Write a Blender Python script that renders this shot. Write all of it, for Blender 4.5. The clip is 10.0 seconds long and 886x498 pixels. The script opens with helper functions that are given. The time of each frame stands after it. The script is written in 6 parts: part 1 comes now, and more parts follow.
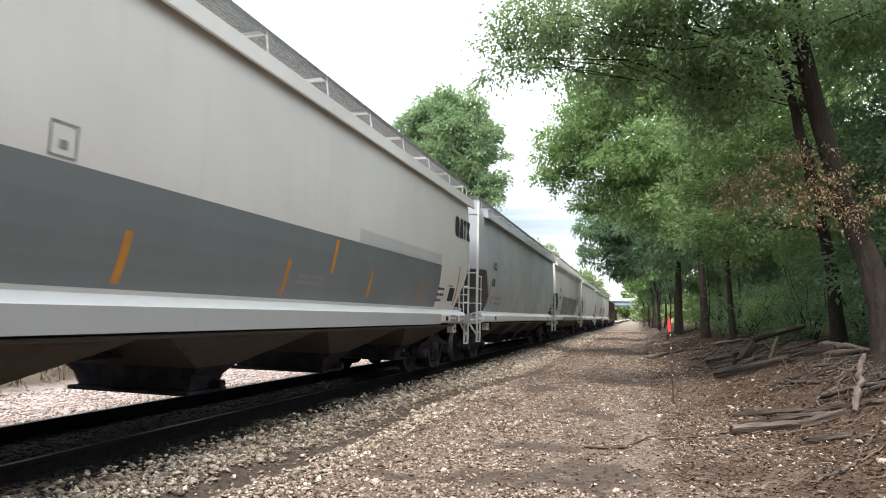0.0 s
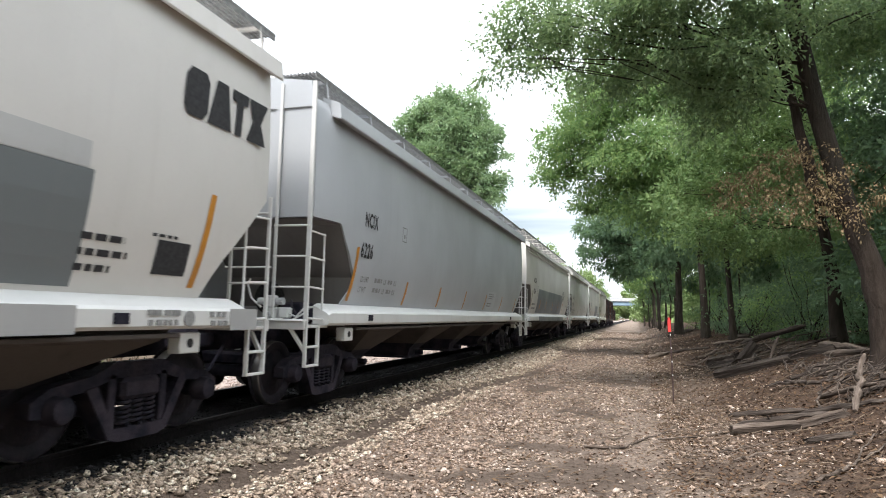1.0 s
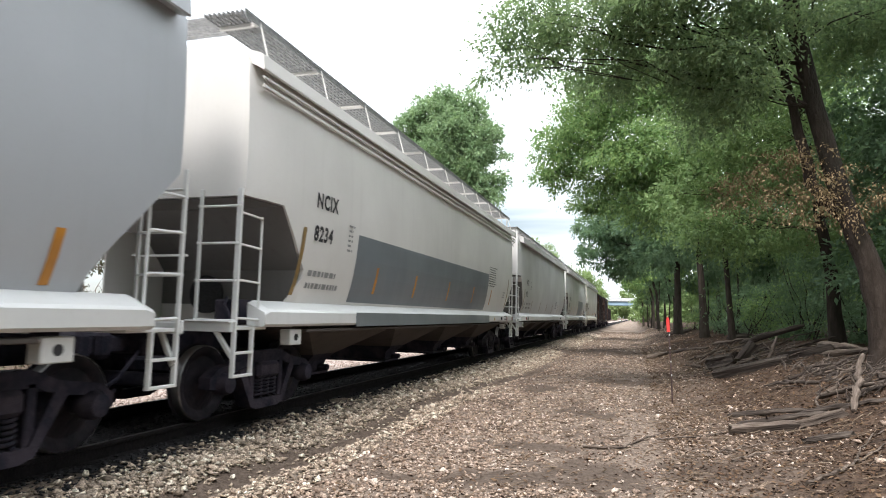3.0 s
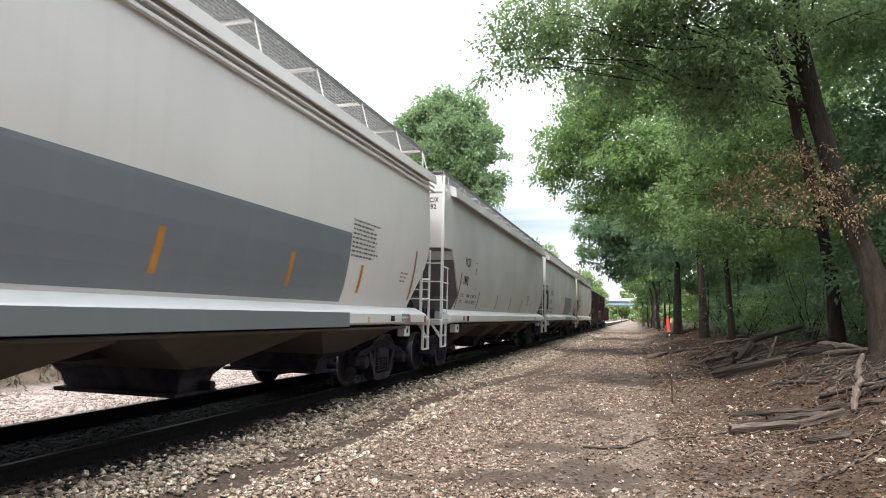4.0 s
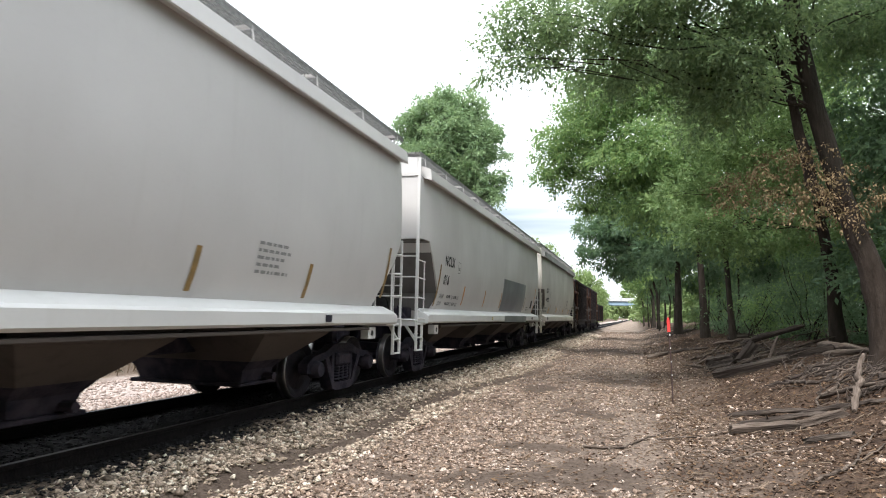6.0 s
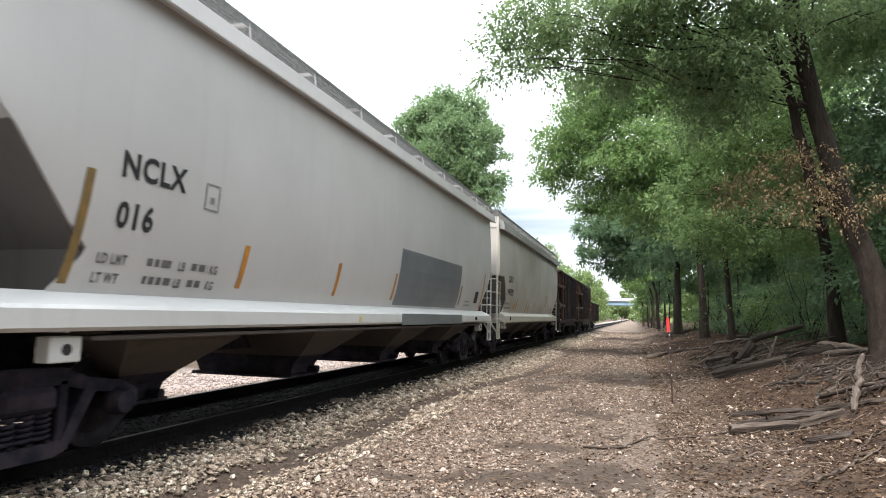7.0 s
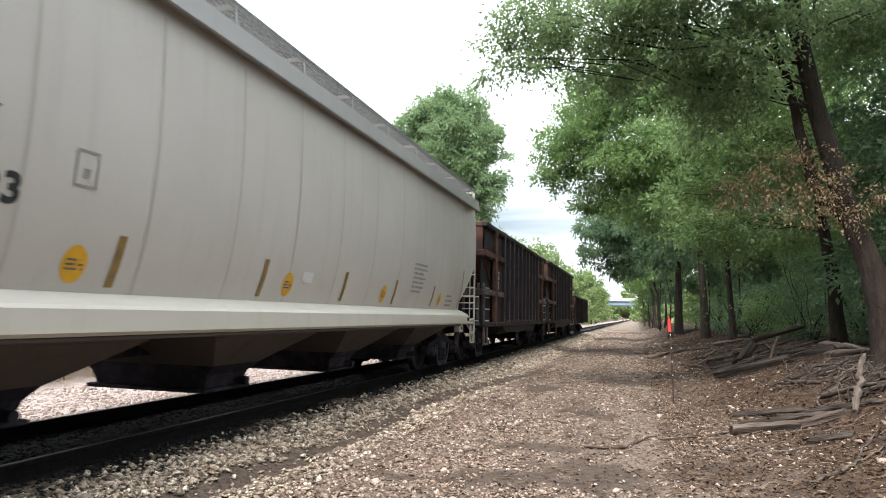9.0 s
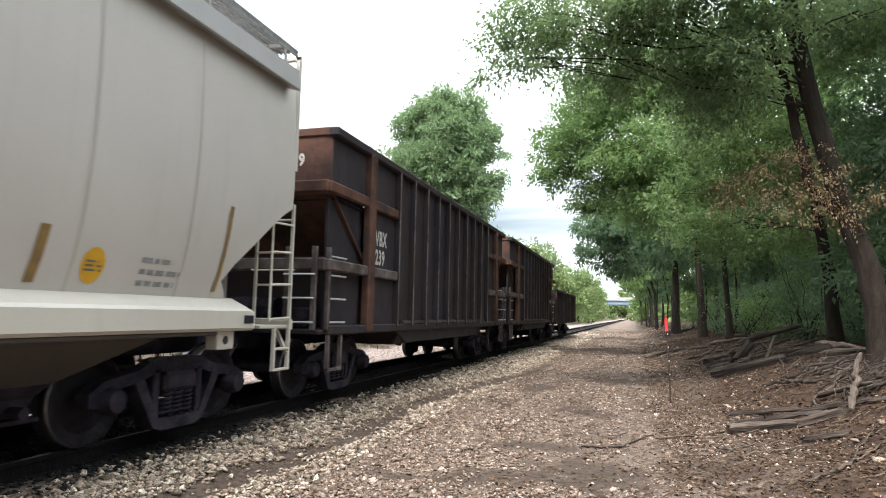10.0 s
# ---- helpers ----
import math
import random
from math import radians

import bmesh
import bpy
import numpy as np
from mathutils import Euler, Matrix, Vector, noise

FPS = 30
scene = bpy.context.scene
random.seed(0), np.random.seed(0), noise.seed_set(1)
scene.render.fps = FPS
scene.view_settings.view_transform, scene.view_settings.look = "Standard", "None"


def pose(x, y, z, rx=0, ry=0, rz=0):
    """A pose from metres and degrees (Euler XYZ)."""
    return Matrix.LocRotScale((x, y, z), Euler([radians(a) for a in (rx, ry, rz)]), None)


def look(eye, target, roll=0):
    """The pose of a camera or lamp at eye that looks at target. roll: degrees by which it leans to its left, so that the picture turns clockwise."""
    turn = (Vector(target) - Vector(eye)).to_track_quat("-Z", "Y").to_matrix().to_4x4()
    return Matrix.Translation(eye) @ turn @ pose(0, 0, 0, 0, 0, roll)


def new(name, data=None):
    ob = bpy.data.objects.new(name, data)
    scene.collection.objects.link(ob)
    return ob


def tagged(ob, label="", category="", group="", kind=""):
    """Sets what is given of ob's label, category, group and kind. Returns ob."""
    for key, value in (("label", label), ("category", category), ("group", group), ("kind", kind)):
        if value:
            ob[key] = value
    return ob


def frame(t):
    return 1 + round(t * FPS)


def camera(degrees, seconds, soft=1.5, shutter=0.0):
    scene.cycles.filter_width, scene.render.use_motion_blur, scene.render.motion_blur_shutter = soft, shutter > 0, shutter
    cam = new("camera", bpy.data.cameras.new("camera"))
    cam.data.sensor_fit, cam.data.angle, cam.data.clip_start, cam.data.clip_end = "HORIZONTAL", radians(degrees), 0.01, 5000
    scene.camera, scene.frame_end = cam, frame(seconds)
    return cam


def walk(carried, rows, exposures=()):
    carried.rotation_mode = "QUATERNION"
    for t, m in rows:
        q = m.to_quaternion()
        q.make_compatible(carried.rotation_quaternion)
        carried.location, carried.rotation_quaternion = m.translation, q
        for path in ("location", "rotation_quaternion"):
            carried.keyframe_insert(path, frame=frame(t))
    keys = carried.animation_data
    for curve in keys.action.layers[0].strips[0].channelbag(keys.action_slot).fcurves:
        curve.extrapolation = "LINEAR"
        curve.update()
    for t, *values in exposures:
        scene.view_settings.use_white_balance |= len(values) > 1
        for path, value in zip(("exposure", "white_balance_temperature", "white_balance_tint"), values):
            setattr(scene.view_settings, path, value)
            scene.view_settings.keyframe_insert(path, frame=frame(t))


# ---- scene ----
from collections import defaultdict

SPEED = 9.034            # metres a second, towards the camera
TRACK_X = -5.52          # centre line of the track; rail tops lie at z = 0
EYE = (0.0, 0.0, 1.25)


def aim(yaw, pitch=5.90, roll=1.2):
    a, p = radians(yaw), radians(pitch)
    d = Vector((-math.sin(a) * math.cos(p), math.cos(a) * math.cos(p), math.sin(p)))
    return look(EYE, Vector(EYE) + d * 10, roll)


# a hand-held camera that stands still and sways by a tenth of a degree
cam = camera(69.98, 10.0, soft=1.0, shutter=0.12)
walk(cam, [(t, aim(16.97 + 0.051 * s, 5.90 + 0.051 * q)) for t, s, q in (
    (0.0, 1.6, 0.0), (0.5, 3.0, 0.0), (1.0, 1.8, 0.0), (1.5, 1.0, 0.0), (2.0, 0.0, 0.0), (2.5, 0.0, 0.0),
    (4.0, 0.0, 0.0), (5.0, 0.0, 0.0), (5.5, 0.7, 0.0), (7.0, 0.0, 0.0), (7.5, -1.2, 0.0), (8.0, -0.8, 0.0),
    (8.5, 0.0, 0.0), (9.0, 1.8, 0.0), (9.5, -2.2, -1.0), (10.0, -2.8, -1.2))])

# ---- world and sun: thin white overcast ----
world = bpy.data.worlds.new("world")
scene.world = world
world.use_nodes = True
nt = world.node_tree
nt.nodes.clear()
w_out = nt.nodes.new("ShaderNodeOutputWorld")
w_sky = nt.nodes.new("ShaderNodeTexSky")
w_sky.sky_type = "NISHITA"
w_sky.sun_disc = False
w_sky.sun_elevation = radians(58)
w_sky.sun_rotation = radians(186)
w_bg = nt.nodes.new("ShaderNodeBackground")
w_bg.inputs["Strength"].default_value = 0.13
nt.links.new(w_sky.outputs[0], w_bg.inputs["Color"])
w_cloud = nt.nodes.new("ShaderNodeBackground")
w_mix = nt.nodes.new("ShaderNodeMixShader")
w_co = nt.nodes.new("ShaderNodeTexCoord")
w_map = nt.nodes.new("ShaderNodeMapping")
w_map.inputs["Scale"].default_value = (1.0, 1.0, 3.5)
w_noise = nt.nodes.new("ShaderNodeTexNoise")
w_noise.inputs["Scale"].default_value = 1.7
w_noise.inputs["Detail"].default_value = 5
w_ramp = nt.nodes.new("ShaderNodeMapRange")
w_ramp.inputs["From Min"].default_value = 0.30
w_ramp.inputs["From Max"].default_value = 0.46
w_ramp.inputs["To Min"].default_value = 0.35
nt.links.new(w_co.outputs["Generated"], w_map.inputs["Vector"])
nt.links.new(w_map.outputs[0], w_noise.inputs["Vector"])
w_low = nt.nodes.new("ShaderNodeMapRange")
w_low.inputs["From Max"].default_value = 0.30
w_low.inputs["To Min"].default_value = -0.12
w_low.inputs["To Max"].default_value = 0.08
w_sum = nt.nodes.new("ShaderNodeMath")
nt.links.new(w_noise.outputs["Fac"], w_sum.inputs[0])
nt.links.new(w_low.outputs[0], w_sum.inputs[1])
nt.links.new(w_sum.outputs[0], w_ramp.inputs["Value"])
nt.links.new(w_ramp.outputs[0], w_mix.inputs["Fac"])
nt.links.new(w_bg.outputs[0], w_mix.inputs[1])
nt.links.new(w_cloud.outputs[0], w_mix.inputs[2])
# an overcast sky is brightest overhead
w_sep = nt.nodes.new("ShaderNodeSeparateXYZ")
nt.links.new(w_co.outputs["Generated"], w_sep.inputs[0])
w_up = nt.nodes.new("ShaderNodeMapRange")
w_up.inputs["From Min"].default_value = 0.05
w_up.inputs["To Min"].default_value = 1.4
w_up.inputs["To Max"].default_value = 3.75
nt.links.new(w_sep.outputs["Z"], w_up.inputs["Value"])
nt.links.new(w_sep.outputs["Z"], w_low.inputs["Value"])
nt.links.new(w_up.outputs[0], w_cloud.inputs["Strength"])
nt.links.new(w_mix.outputs[0], w_out.inputs["Surface"])

# a thin blue-grey cloud bank lies low over the horizon
w_flat = nt.nodes.new("ShaderNodeMapping")
w_flat.inputs["Scale"].default_value = (0.8, 0.8, 11.0)
nt.links.new(w_co.outputs["Generated"], w_flat.inputs["Vector"])
w_bank = nt.nodes.new("ShaderNodeTexNoise")
w_bank.inputs["Scale"].default_value = 1.4
w_bank.inputs["Detail"].default_value = 4
nt.links.new(w_flat.outputs[0], w_bank.inputs["Vector"])
w_tint = nt.nodes.new("ShaderNodeMapRange")
w_tint.inputs["From Min"].default_value = 0.36
w_tint.inputs["From Max"].default_value = 0.58
nt.links.new(w_bank.outputs["Fac"], w_tint.inputs["Value"])
w_band = nt.nodes.new("ShaderNodeValToRGB")
for i, (at, v) in enumerate(((0.09, 0.0), (0.125, 1.0), (0.165, 1.0), (0.23, 0.0))):
    el = w_band.color_ramp.elements[i] if i < 2 else w_band.color_ramp.elements.new(at)
    el.position, el.color = at, (v, v, v, 1)
nt.links.new(w_sep.outputs["Z"], w_band.inputs[0])
w_part = nt.nodes.new("ShaderNodeMath")
w_part.operation = "MULTIPLY"
nt.links.new(w_tint.outputs[0], w_part.inputs[0])
nt.links.new(w_band.outputs[0], w_part.inputs[1])
w_tone = nt.nodes.new("ShaderNodeMix")
w_tone.data_type = "RGBA"
w_tone.inputs[6].default_value = (0.93, 0.98, 1.06, 1)
w_tone.inputs[7].default_value = (0.36, 0.45, 0.51, 1)
nt.links.new(w_part.outputs[0], w_tone.inputs[0])
nt.links.new(w_tone.outputs[2], w_cloud.inputs["Color"])

sun_data = bpy.data.lights.new("sun", "SUN")
sun_data.energy = 5.0
sun_data.angle = radians(13)
sun_data.color = (1.0, 0.955, 0.925)
sun = new("sun", sun_data)
sun.matrix_world = look((-1.5, -14, 19), (0, 0, 0))


# ---- materials ----
def material(name):
    m = bpy.data.materials.new(name)
    m.use_nodes = True
    return m, m.node_tree, m.node_tree.nodes["Principled BSDF"]


def node(t, kind, **values):
    n = t.nodes.new(kind)
    for k, v in values.items():
        n.inputs[k.replace("_", " ")].default_value = v
    return n


def coords(t, scale=(1, 1, 1)):
    c = t.nodes.new("ShaderNodeTexCoord")
    m = t.nodes.new("ShaderNodeMapping")
    m.inputs["Scale"].default_value = scale
    t.links.new(c.outputs["Object"], m.inputs["Vector"])
    return m.outputs[0]


def noise_fac(t, vec, scale, lo, hi, detail=5):
    n = node(t, "ShaderNodeTexNoise", Scale=scale, Detail=detail)
    t.links.new(vec, n.inputs["Vector"])
    r = node(t, "ShaderNodeMapRange", From_Min=lo, From_Max=hi)
    t.links.new(n.outputs["Fac"], r.inputs["Value"])
    return r.outputs[0]


def blend(t, fac, a, b, mode="MIX"):
    m = t.nodes.new("ShaderNodeMix")
    m.data_type, m.blend_type = "RGBA", mode
    for sock, v in ((m.inputs[0], fac), (m.inputs[6], a), (m.inputs[7], b)):
        if isinstance(v, bpy.types.NodeSocket):
            t.links.new(v, sock)
        elif isinstance(v, tuple):
            sock.default_value = (*v[:3], 1)
        else:
            sock.default_value = v
    return m.outputs[2]


def bump(t, p, height, strength, distance):
    b = node(t, "ShaderNodeBump", Strength=strength, Distance=distance)
    t.links.new(height, b.inputs["Height"])
    t.links.new(b.outputs[0], p.inputs["Normal"])


def paint(name, colour, grime=(0.16, 0.13, 0.10), dirt=0.35, rough=0.32, streak=True):
    """Old vehicle paint: faded patches, rain streaks and a film of dust."""
    m, t, p = material(name)
    v = coords(t)
    patch = noise_fac(t, v, 0.55, 0.35, 0.75)
    col = blend(t, patch, colour, tuple(c * 0.86 for c in colour))
    sv = coords(t, (2.6, 2.6, 0.16))
    st = noise_fac(t, sv, 2.2, 0.55, 1.05, 7)
    mul = t.nodes.new("ShaderNodeMath")
    mul.operation = "MULTIPLY"
    mul.inputs[1].default_value = dirt if streak else dirt * 0.4
    t.links.new(st, mul.inputs[0])
    col = blend(t, mul.outputs[0], col, grime)
    fine = noise_fac(t, v, 28, 0.55, 0.8, 8)
    mul2 = t.nodes.new("ShaderNodeMath")
    mul2.operation = "MULTIPLY"
    mul2.inputs[1].default_value = dirt * 0.35
    t.links.new(fine, mul2.inputs[0])
    col = blend(t, mul2.outputs[0], col, grime)
    t.links.new(col, p.inputs["Base Color"])
    rr = node(t, "ShaderNodeMapRange", To_Min=rough, To_Max=min(1, rough + 0.25))
    t.links.new(patch, rr.inputs["Value"])
    t.links.new(rr.outputs[0], p.inputs["Roughness"])
    p.inputs["Specular IOR Level"].default_value = 0.1 if rough > 0.7 else 0.5
    big = noise_fac(t, v, 1.3, 0.2, 0.8, 2)
    bump(t, p, big, 0.25, 0.02)
    return m


def rough_stuff(name, a, b, scale, rough=0.9, c=None, cscale=2.0, bumps=0.5, dist=0.01, metal=0.0, stretch=(1, 1, 1)):
    """A matt surface of two mottled colours, a third in larger stains, and fine relief."""
    m, t, p = material(name)
    v = coords(t, stretch)
    col = blend(t, noise_fac(t, v, scale, 0.35, 0.68, 8), a, b)
    if c:
        col = blend(t, noise_fac(t, v, cscale, 0.46, 0.66, 4), col, c)
    t.links.new(col, p.inputs["Base Color"])
    p.inputs["Roughness"].default_value = rough
    p.inputs["Metallic"].default_value = metal
    p.inputs["Specular IOR Level"].default_value = 0.12 if rough > 0.58 else 0.4
    bump(t, p, noise_fac(t, v, scale * 2.3, 0.25, 0.75, 9), bumps, dist)
    return m


def islands(name, colours, rough=0.85, translucent=0.0, bumps=0.0):
    """Pieces whose colour changes from one to the next."""
    m, t, p = material(name)
    g = t.nodes.new("ShaderNodeNewGeometry")
    ramp = t.nodes.new("ShaderNodeValToRGB")
    els = ramp.color_ramp.elements
    while len(els) < len(colours):
        els.new(0.5)
    for i, c in enumerate(colours):
        els[i].position = i / max(1, len(colours) - 1)
        els[i].color = (*c, 1)
    t.links.new(g.outputs["Random Per Island"], ramp.inputs[0])
    col = ramp.outputs[0]
    if bumps:
        v = coords(t)
        col = blend(t, noise_fac(t, v, 60, 0.4, 0.7), col, tuple(x * 0.6 for x in colours[0]))
        bump(t, p, noise_fac(t, v, 90, 0.2, 0.8), bumps, 0.01)
    t.links.new(col, p.inputs["Base Color"])
    p.inputs["Roughness"].default_value = rough
    p.inputs["Specular IOR Level"].default_value = 0.15 if rough > 0.7 else 0.35
    if translucent > 0.2:
        # young and old growth: the tone drifts from bough to bough
        w = coords(t)
        col = blend(t, noise_fac(t, w, 0.75, 0.40, 0.62, 3), col, blend(t, 1.0, col, (0.80, 0.86, 0.92), "MULTIPLY"))
        col = blend(t, noise_fac(t, w, 1.15, 0.58, 0.72, 2), col, blend(t, 1.0, col, (1.45, 1.28, 0.85), "MULTIPLY"))
    if translucent:
        tr = t.nodes.new("ShaderNodeBsdfTranslucent")
        t.links.new(blend(t, 0.5, col, (0.30, 0.41, 0.17)), tr.inputs["Color"])
        mx = t.nodes.new("ShaderNodeMixShader")
        mx.inputs[0].default_value = translucent
        t.links.new(p.outputs[0], mx.inputs[1])
        t.links.new(tr.outputs[0], mx.inputs[2])
        t.links.new(mx.outputs[0], t.nodes["Material Output"].inputs["Surface"])
    return m


M_WARM = paint("paint_warm_white", (0.645, 0.625, 0.59), dirt=0.14)
M_COOL = paint("paint_cool_grey", (0.4140, 0.4320, 0.4500), dirt=0.14)
M_COOLPALE = paint("paint_cool_pale_panel", (0.46, 0.48, 0.50), dirt=0.14)
M_PALE = paint("paint_pale_grey", (0.5546, 0.5441, 0.5301), dirt=0.15)
M_BEIGE = paint("paint_dusty_beige", (0.5130, 0.4890, 0.4489), dirt=0.26)
M_SEAM = paint("paint_dusty_seam", (0.43, 0.405, 0.355), dirt=0.3)
M_SILL = paint("paint_sill_white", (0.619, 0.619, 0.602), dirt=0.22)
M_SILLB = paint("paint_sill_beige", (0.5580, 0.5319, 0.4617), dirt=0.3)
M_SILLGREY = paint("paint_sill_grey", (0.37, 0.37, 0.365), dirt=0.2)
# grimy paint made darker still for the shaded hollow under a car end
M_ENDSHADE = paint("paint_dirty_shaded_end", (0.14, 0.132, 0.125), grime=(0.06, 0.05, 0.045), dirt=0.6, rough=0.6)
M_BAND = paint("paint_band_grey", (0.155, 0.17, 0.175), grime=(0.25, 0.24, 0.22), dirt=0.3)
M_BAND2 = paint("paint_patch_grey", (0.1625, 0.1782, 0.1943), grime=(0.2600, 0.2640, 0.2546), dirt=0.3)
M_FADED = paint("paint_faded_patch", (0.48, 0.48, 0.47), dirt=0.2)
# brown dust colour, lowered to carry the shade below the sill
M_HOPPER = paint("paint_dusty_shaded_hopper", (0.0943, 0.0820, 0.0748), grime=(0.0246, 0.0221, 0.0213), dirt=0.7, rough=0.8)
M_GALV = rough_stuff("galvanised_steel", (0.42, 0.43, 0.44), (0.55, 0.55, 0.55), 30, 0.5, metal=0.4, bumps=0.1)
M_DARK = rough_stuff("sooty_cast_steel", (0.0152, 0.0152, 0.0232), (0.0279, 0.0264, 0.0372), 12, 0.75, (0.0506, 0.0422, 0.0538), 4)
M_WHEEL = rough_stuff("rusty_wheel_steel", (0.0156, 0.0149, 0.0198), (0.0311, 0.0264, 0.0329), 9, 0.6)
M_TREAD = rough_stuff("polished_tread_steel", (0.3100, 0.3050, 0.3000), (0.3600, 0.3550, 0.3500), 20, 0.42, metal=1.0, bumps=0.05)
M_RAILSIDE = rough_stuff("rail_rust", (0.0075, 0.0066, 0.0070), (0.0140, 0.0112, 0.0115), 14, 0.85)
M_TIE = rough_stuff("creosoted_tie_wood", (0.014, 0.012, 0.011), (0.03, 0.026, 0.023), 6, 0.9, stretch=(0.5, 4, 4))
M_RUST = rough_stuff("rusted_side_sheet", (0.0300, 0.0270, 0.0315), (0.0480, 0.0400, 0.0430), 3.0, 0.72, (0.040, 0.031, 0.031), 1.0, stretch=(1, 1, 0.5))
M_RUSTR = rough_stuff("red_rust_post", (0.0768, 0.0414, 0.0319), (0.1176, 0.0633, 0.0462), 4, 0.8, (0.0408, 0.0287, 0.0253), 1.6)
M_RUSTLOW = rough_stuff("brown_rust_slope", (0.050, 0.038, 0.034), (0.082, 0.060, 0.052), 4, 0.85, (0.036, 0.028, 0.027), 1.4)
M_RIB = rough_stuff("weathered_lit_rib_edge", (0.084, 0.070, 0.068), (0.168, 0.145, 0.138), 7, 0.75, (0.056, 0.041, 0.036), 2)
M_INK = rough_stuff("stencil_black", (0.03, 0.03, 0.032), (0.05, 0.05, 0.052), 30, 0.6, bumps=0.02)
M_INKSOFT = rough_stuff("faded_stencil", (0.20, 0.20, 0.20), (0.30, 0.30, 0.29), 40, 0.7, bumps=0.02)
M_INKMID = rough_stuff("worn_stencil", (0.10, 0.10, 0.10), (0.18, 0.175, 0.17), 40, 0.7, bumps=0.02)
M_INKWHITE = rough_stuff("white_stencil", (0.6, 0.58, 0.55), (0.4, 0.38, 0.36), 22, 0.7, bumps=0.02)
M_ORANGE = rough_stuff("orange_reflector", (0.56, 0.24, 0.03), (0.45, 0.19, 0.03), 9, 0.45, (0.32, 0.15, 0.05), 2, bumps=0.05)
M_BROWNTAPE = rough_stuff("dirty_reflector", (0.26, 0.16, 0.05), (0.16, 0.11, 0.05), 9, 0.55, bumps=0.05)
M_PALETAG = rough_stuff("pale_yellow_tag", (0.60, 0.50, 0.20), (0.50, 0.43, 0.24), 12, 0.5, bumps=0.03)
M_YELLOW = rough_stuff("yellow_decal", (0.66, 0.36, 0.02), (0.55, 0.30, 0.02), 12, 0.5, bumps=0.03)
M_REDTAG = rough_stuff("red_decal", (0.3360, 0.1100, 0.1080), (0.2880, 0.1100, 0.1080), 12, 0.5, bumps=0.03)
M_GRATE = rough_stuff("walkway_steel", (0.20, 0.20, 0.20), (0.30, 0.30, 0.29), 20, 0.6, bumps=0.1, metal=0.3)
M_BARK = rough_stuff("bark", (0.0278, 0.0207, 0.0164), (0.0491, 0.0383, 0.0312), 9, 0.95, (0.0197, 0.0176, 0.0131), 1.5, 1.0, 0.03, stretch=(1, 1, 0.22))
M_BARKDARK = rough_stuff("dark_bark", (0.0300, 0.0240, 0.0198), (0.0540, 0.0450, 0.0360), 9, 0.95, None, 1.5, 1.0, 0.03, stretch=(1, 1, 0.22))
M_DEADWOOD = rough_stuff("weathered_dead_wood", (0.0850, 0.0647, 0.0508), (0.1870, 0.1494, 0.1230), 5, 0.95, (0.0382, 0.0299, 0.0246), 1.6, 0.9, 0.015, stretch=(0.4, 6, 6))
M_DARKWOOD = rough_stuff("rotten_dark_wood", (0.03, 0.024, 0.02), (0.065, 0.05, 0.042), 5, 0.95, (0.11, 0.09, 0.075), 2.2, 0.9, 0.015, stretch=(0.4, 6, 6))
M_LEAF = islands("leaf_green", [(0.0924, 0.1744, 0.0641), (0.1388, 0.2435, 0.0834), (0.1969, 0.3112, 0.1096), (0.3014, 0.4093, 0.1451)], 0.5, 0.58)
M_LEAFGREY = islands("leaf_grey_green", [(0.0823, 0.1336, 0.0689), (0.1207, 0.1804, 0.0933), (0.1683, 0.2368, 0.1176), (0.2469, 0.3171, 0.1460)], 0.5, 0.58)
M_BRUSH = islands("dry_brush", [(0.0806, 0.0630, 0.0510), (0.1240, 0.0990, 0.0810), (0.0682, 0.0750, 0.0390), (0.1612, 0.1320, 0.1080)], 0.85, 0.1)
M_LEAFDARK = islands("leaf_deep_green", [(0.0647, 0.1239, 0.0819), (0.0935, 0.1668, 0.1063), (0.1341, 0.2203, 0.1396)], 0.5, 0.55)
M_LEAFLIGHT = islands("leaf_light_green", [(0.1257, 0.2075, 0.0796), (0.1680, 0.2590, 0.0966), (0.2351, 0.3259, 0.1241)], 0.5, 0.46)
# leaf colour for far trees, paled to stand in for aerial haze
M_LEAFFAR = islands("leaf_haze_paled_green", [(0.1746, 0.2513, 0.0958), (0.2380, 0.3252, 0.1277), (0.3174, 0.3844, 0.1756)], 0.7, 0.3)
M_LEAFDEAD = islands("leaf_dead_brown", [(0.1435, 0.0972, 0.0533), (0.2009, 0.1404, 0.0784), (0.2583, 0.1944, 0.1129)], 0.8, 0.1)
# gravel beyond the track, with its sunlit brightness put into the stone colour
M_PALESTONE = islands("sunlit_gravel_stone", [(0.2790, 0.2189, 0.1871), (0.3843, 0.3110, 0.2722), (0.4649, 0.3859, 0.3403), (0.2231, 0.1670, 0.1418)], 0.9)
M_HEAD = rough_stuff("dull_rail_head", (0.0210, 0.0199, 0.0189), (0.0350, 0.0329, 0.0315), 20, 0.5, metal=0.6, bumps=0.05)
M_ROOFGREY = paint("paint_roof_grey", (0.30, 0.30, 0.29), dirt=0.3)
M_LITTER = islands("fallen_leaf_brown", [(0.0405, 0.0238, 0.0149), (0.0881, 0.0521, 0.0319), (0.1414, 0.0916, 0.0548), (0.0476, 0.0306, 0.0217)], 0.9)
M_STONE = islands("gravel_stone", [(0.1133, 0.0811, 0.0626), (0.3272, 0.2384, 0.1753), (0.5035, 0.3873, 0.3035), (0.1887, 0.1334, 0.1033), (0.3776, 0.2860, 0.2222), (0.7552, 0.6317, 0.5372)], 0.9, bumps=0.3)
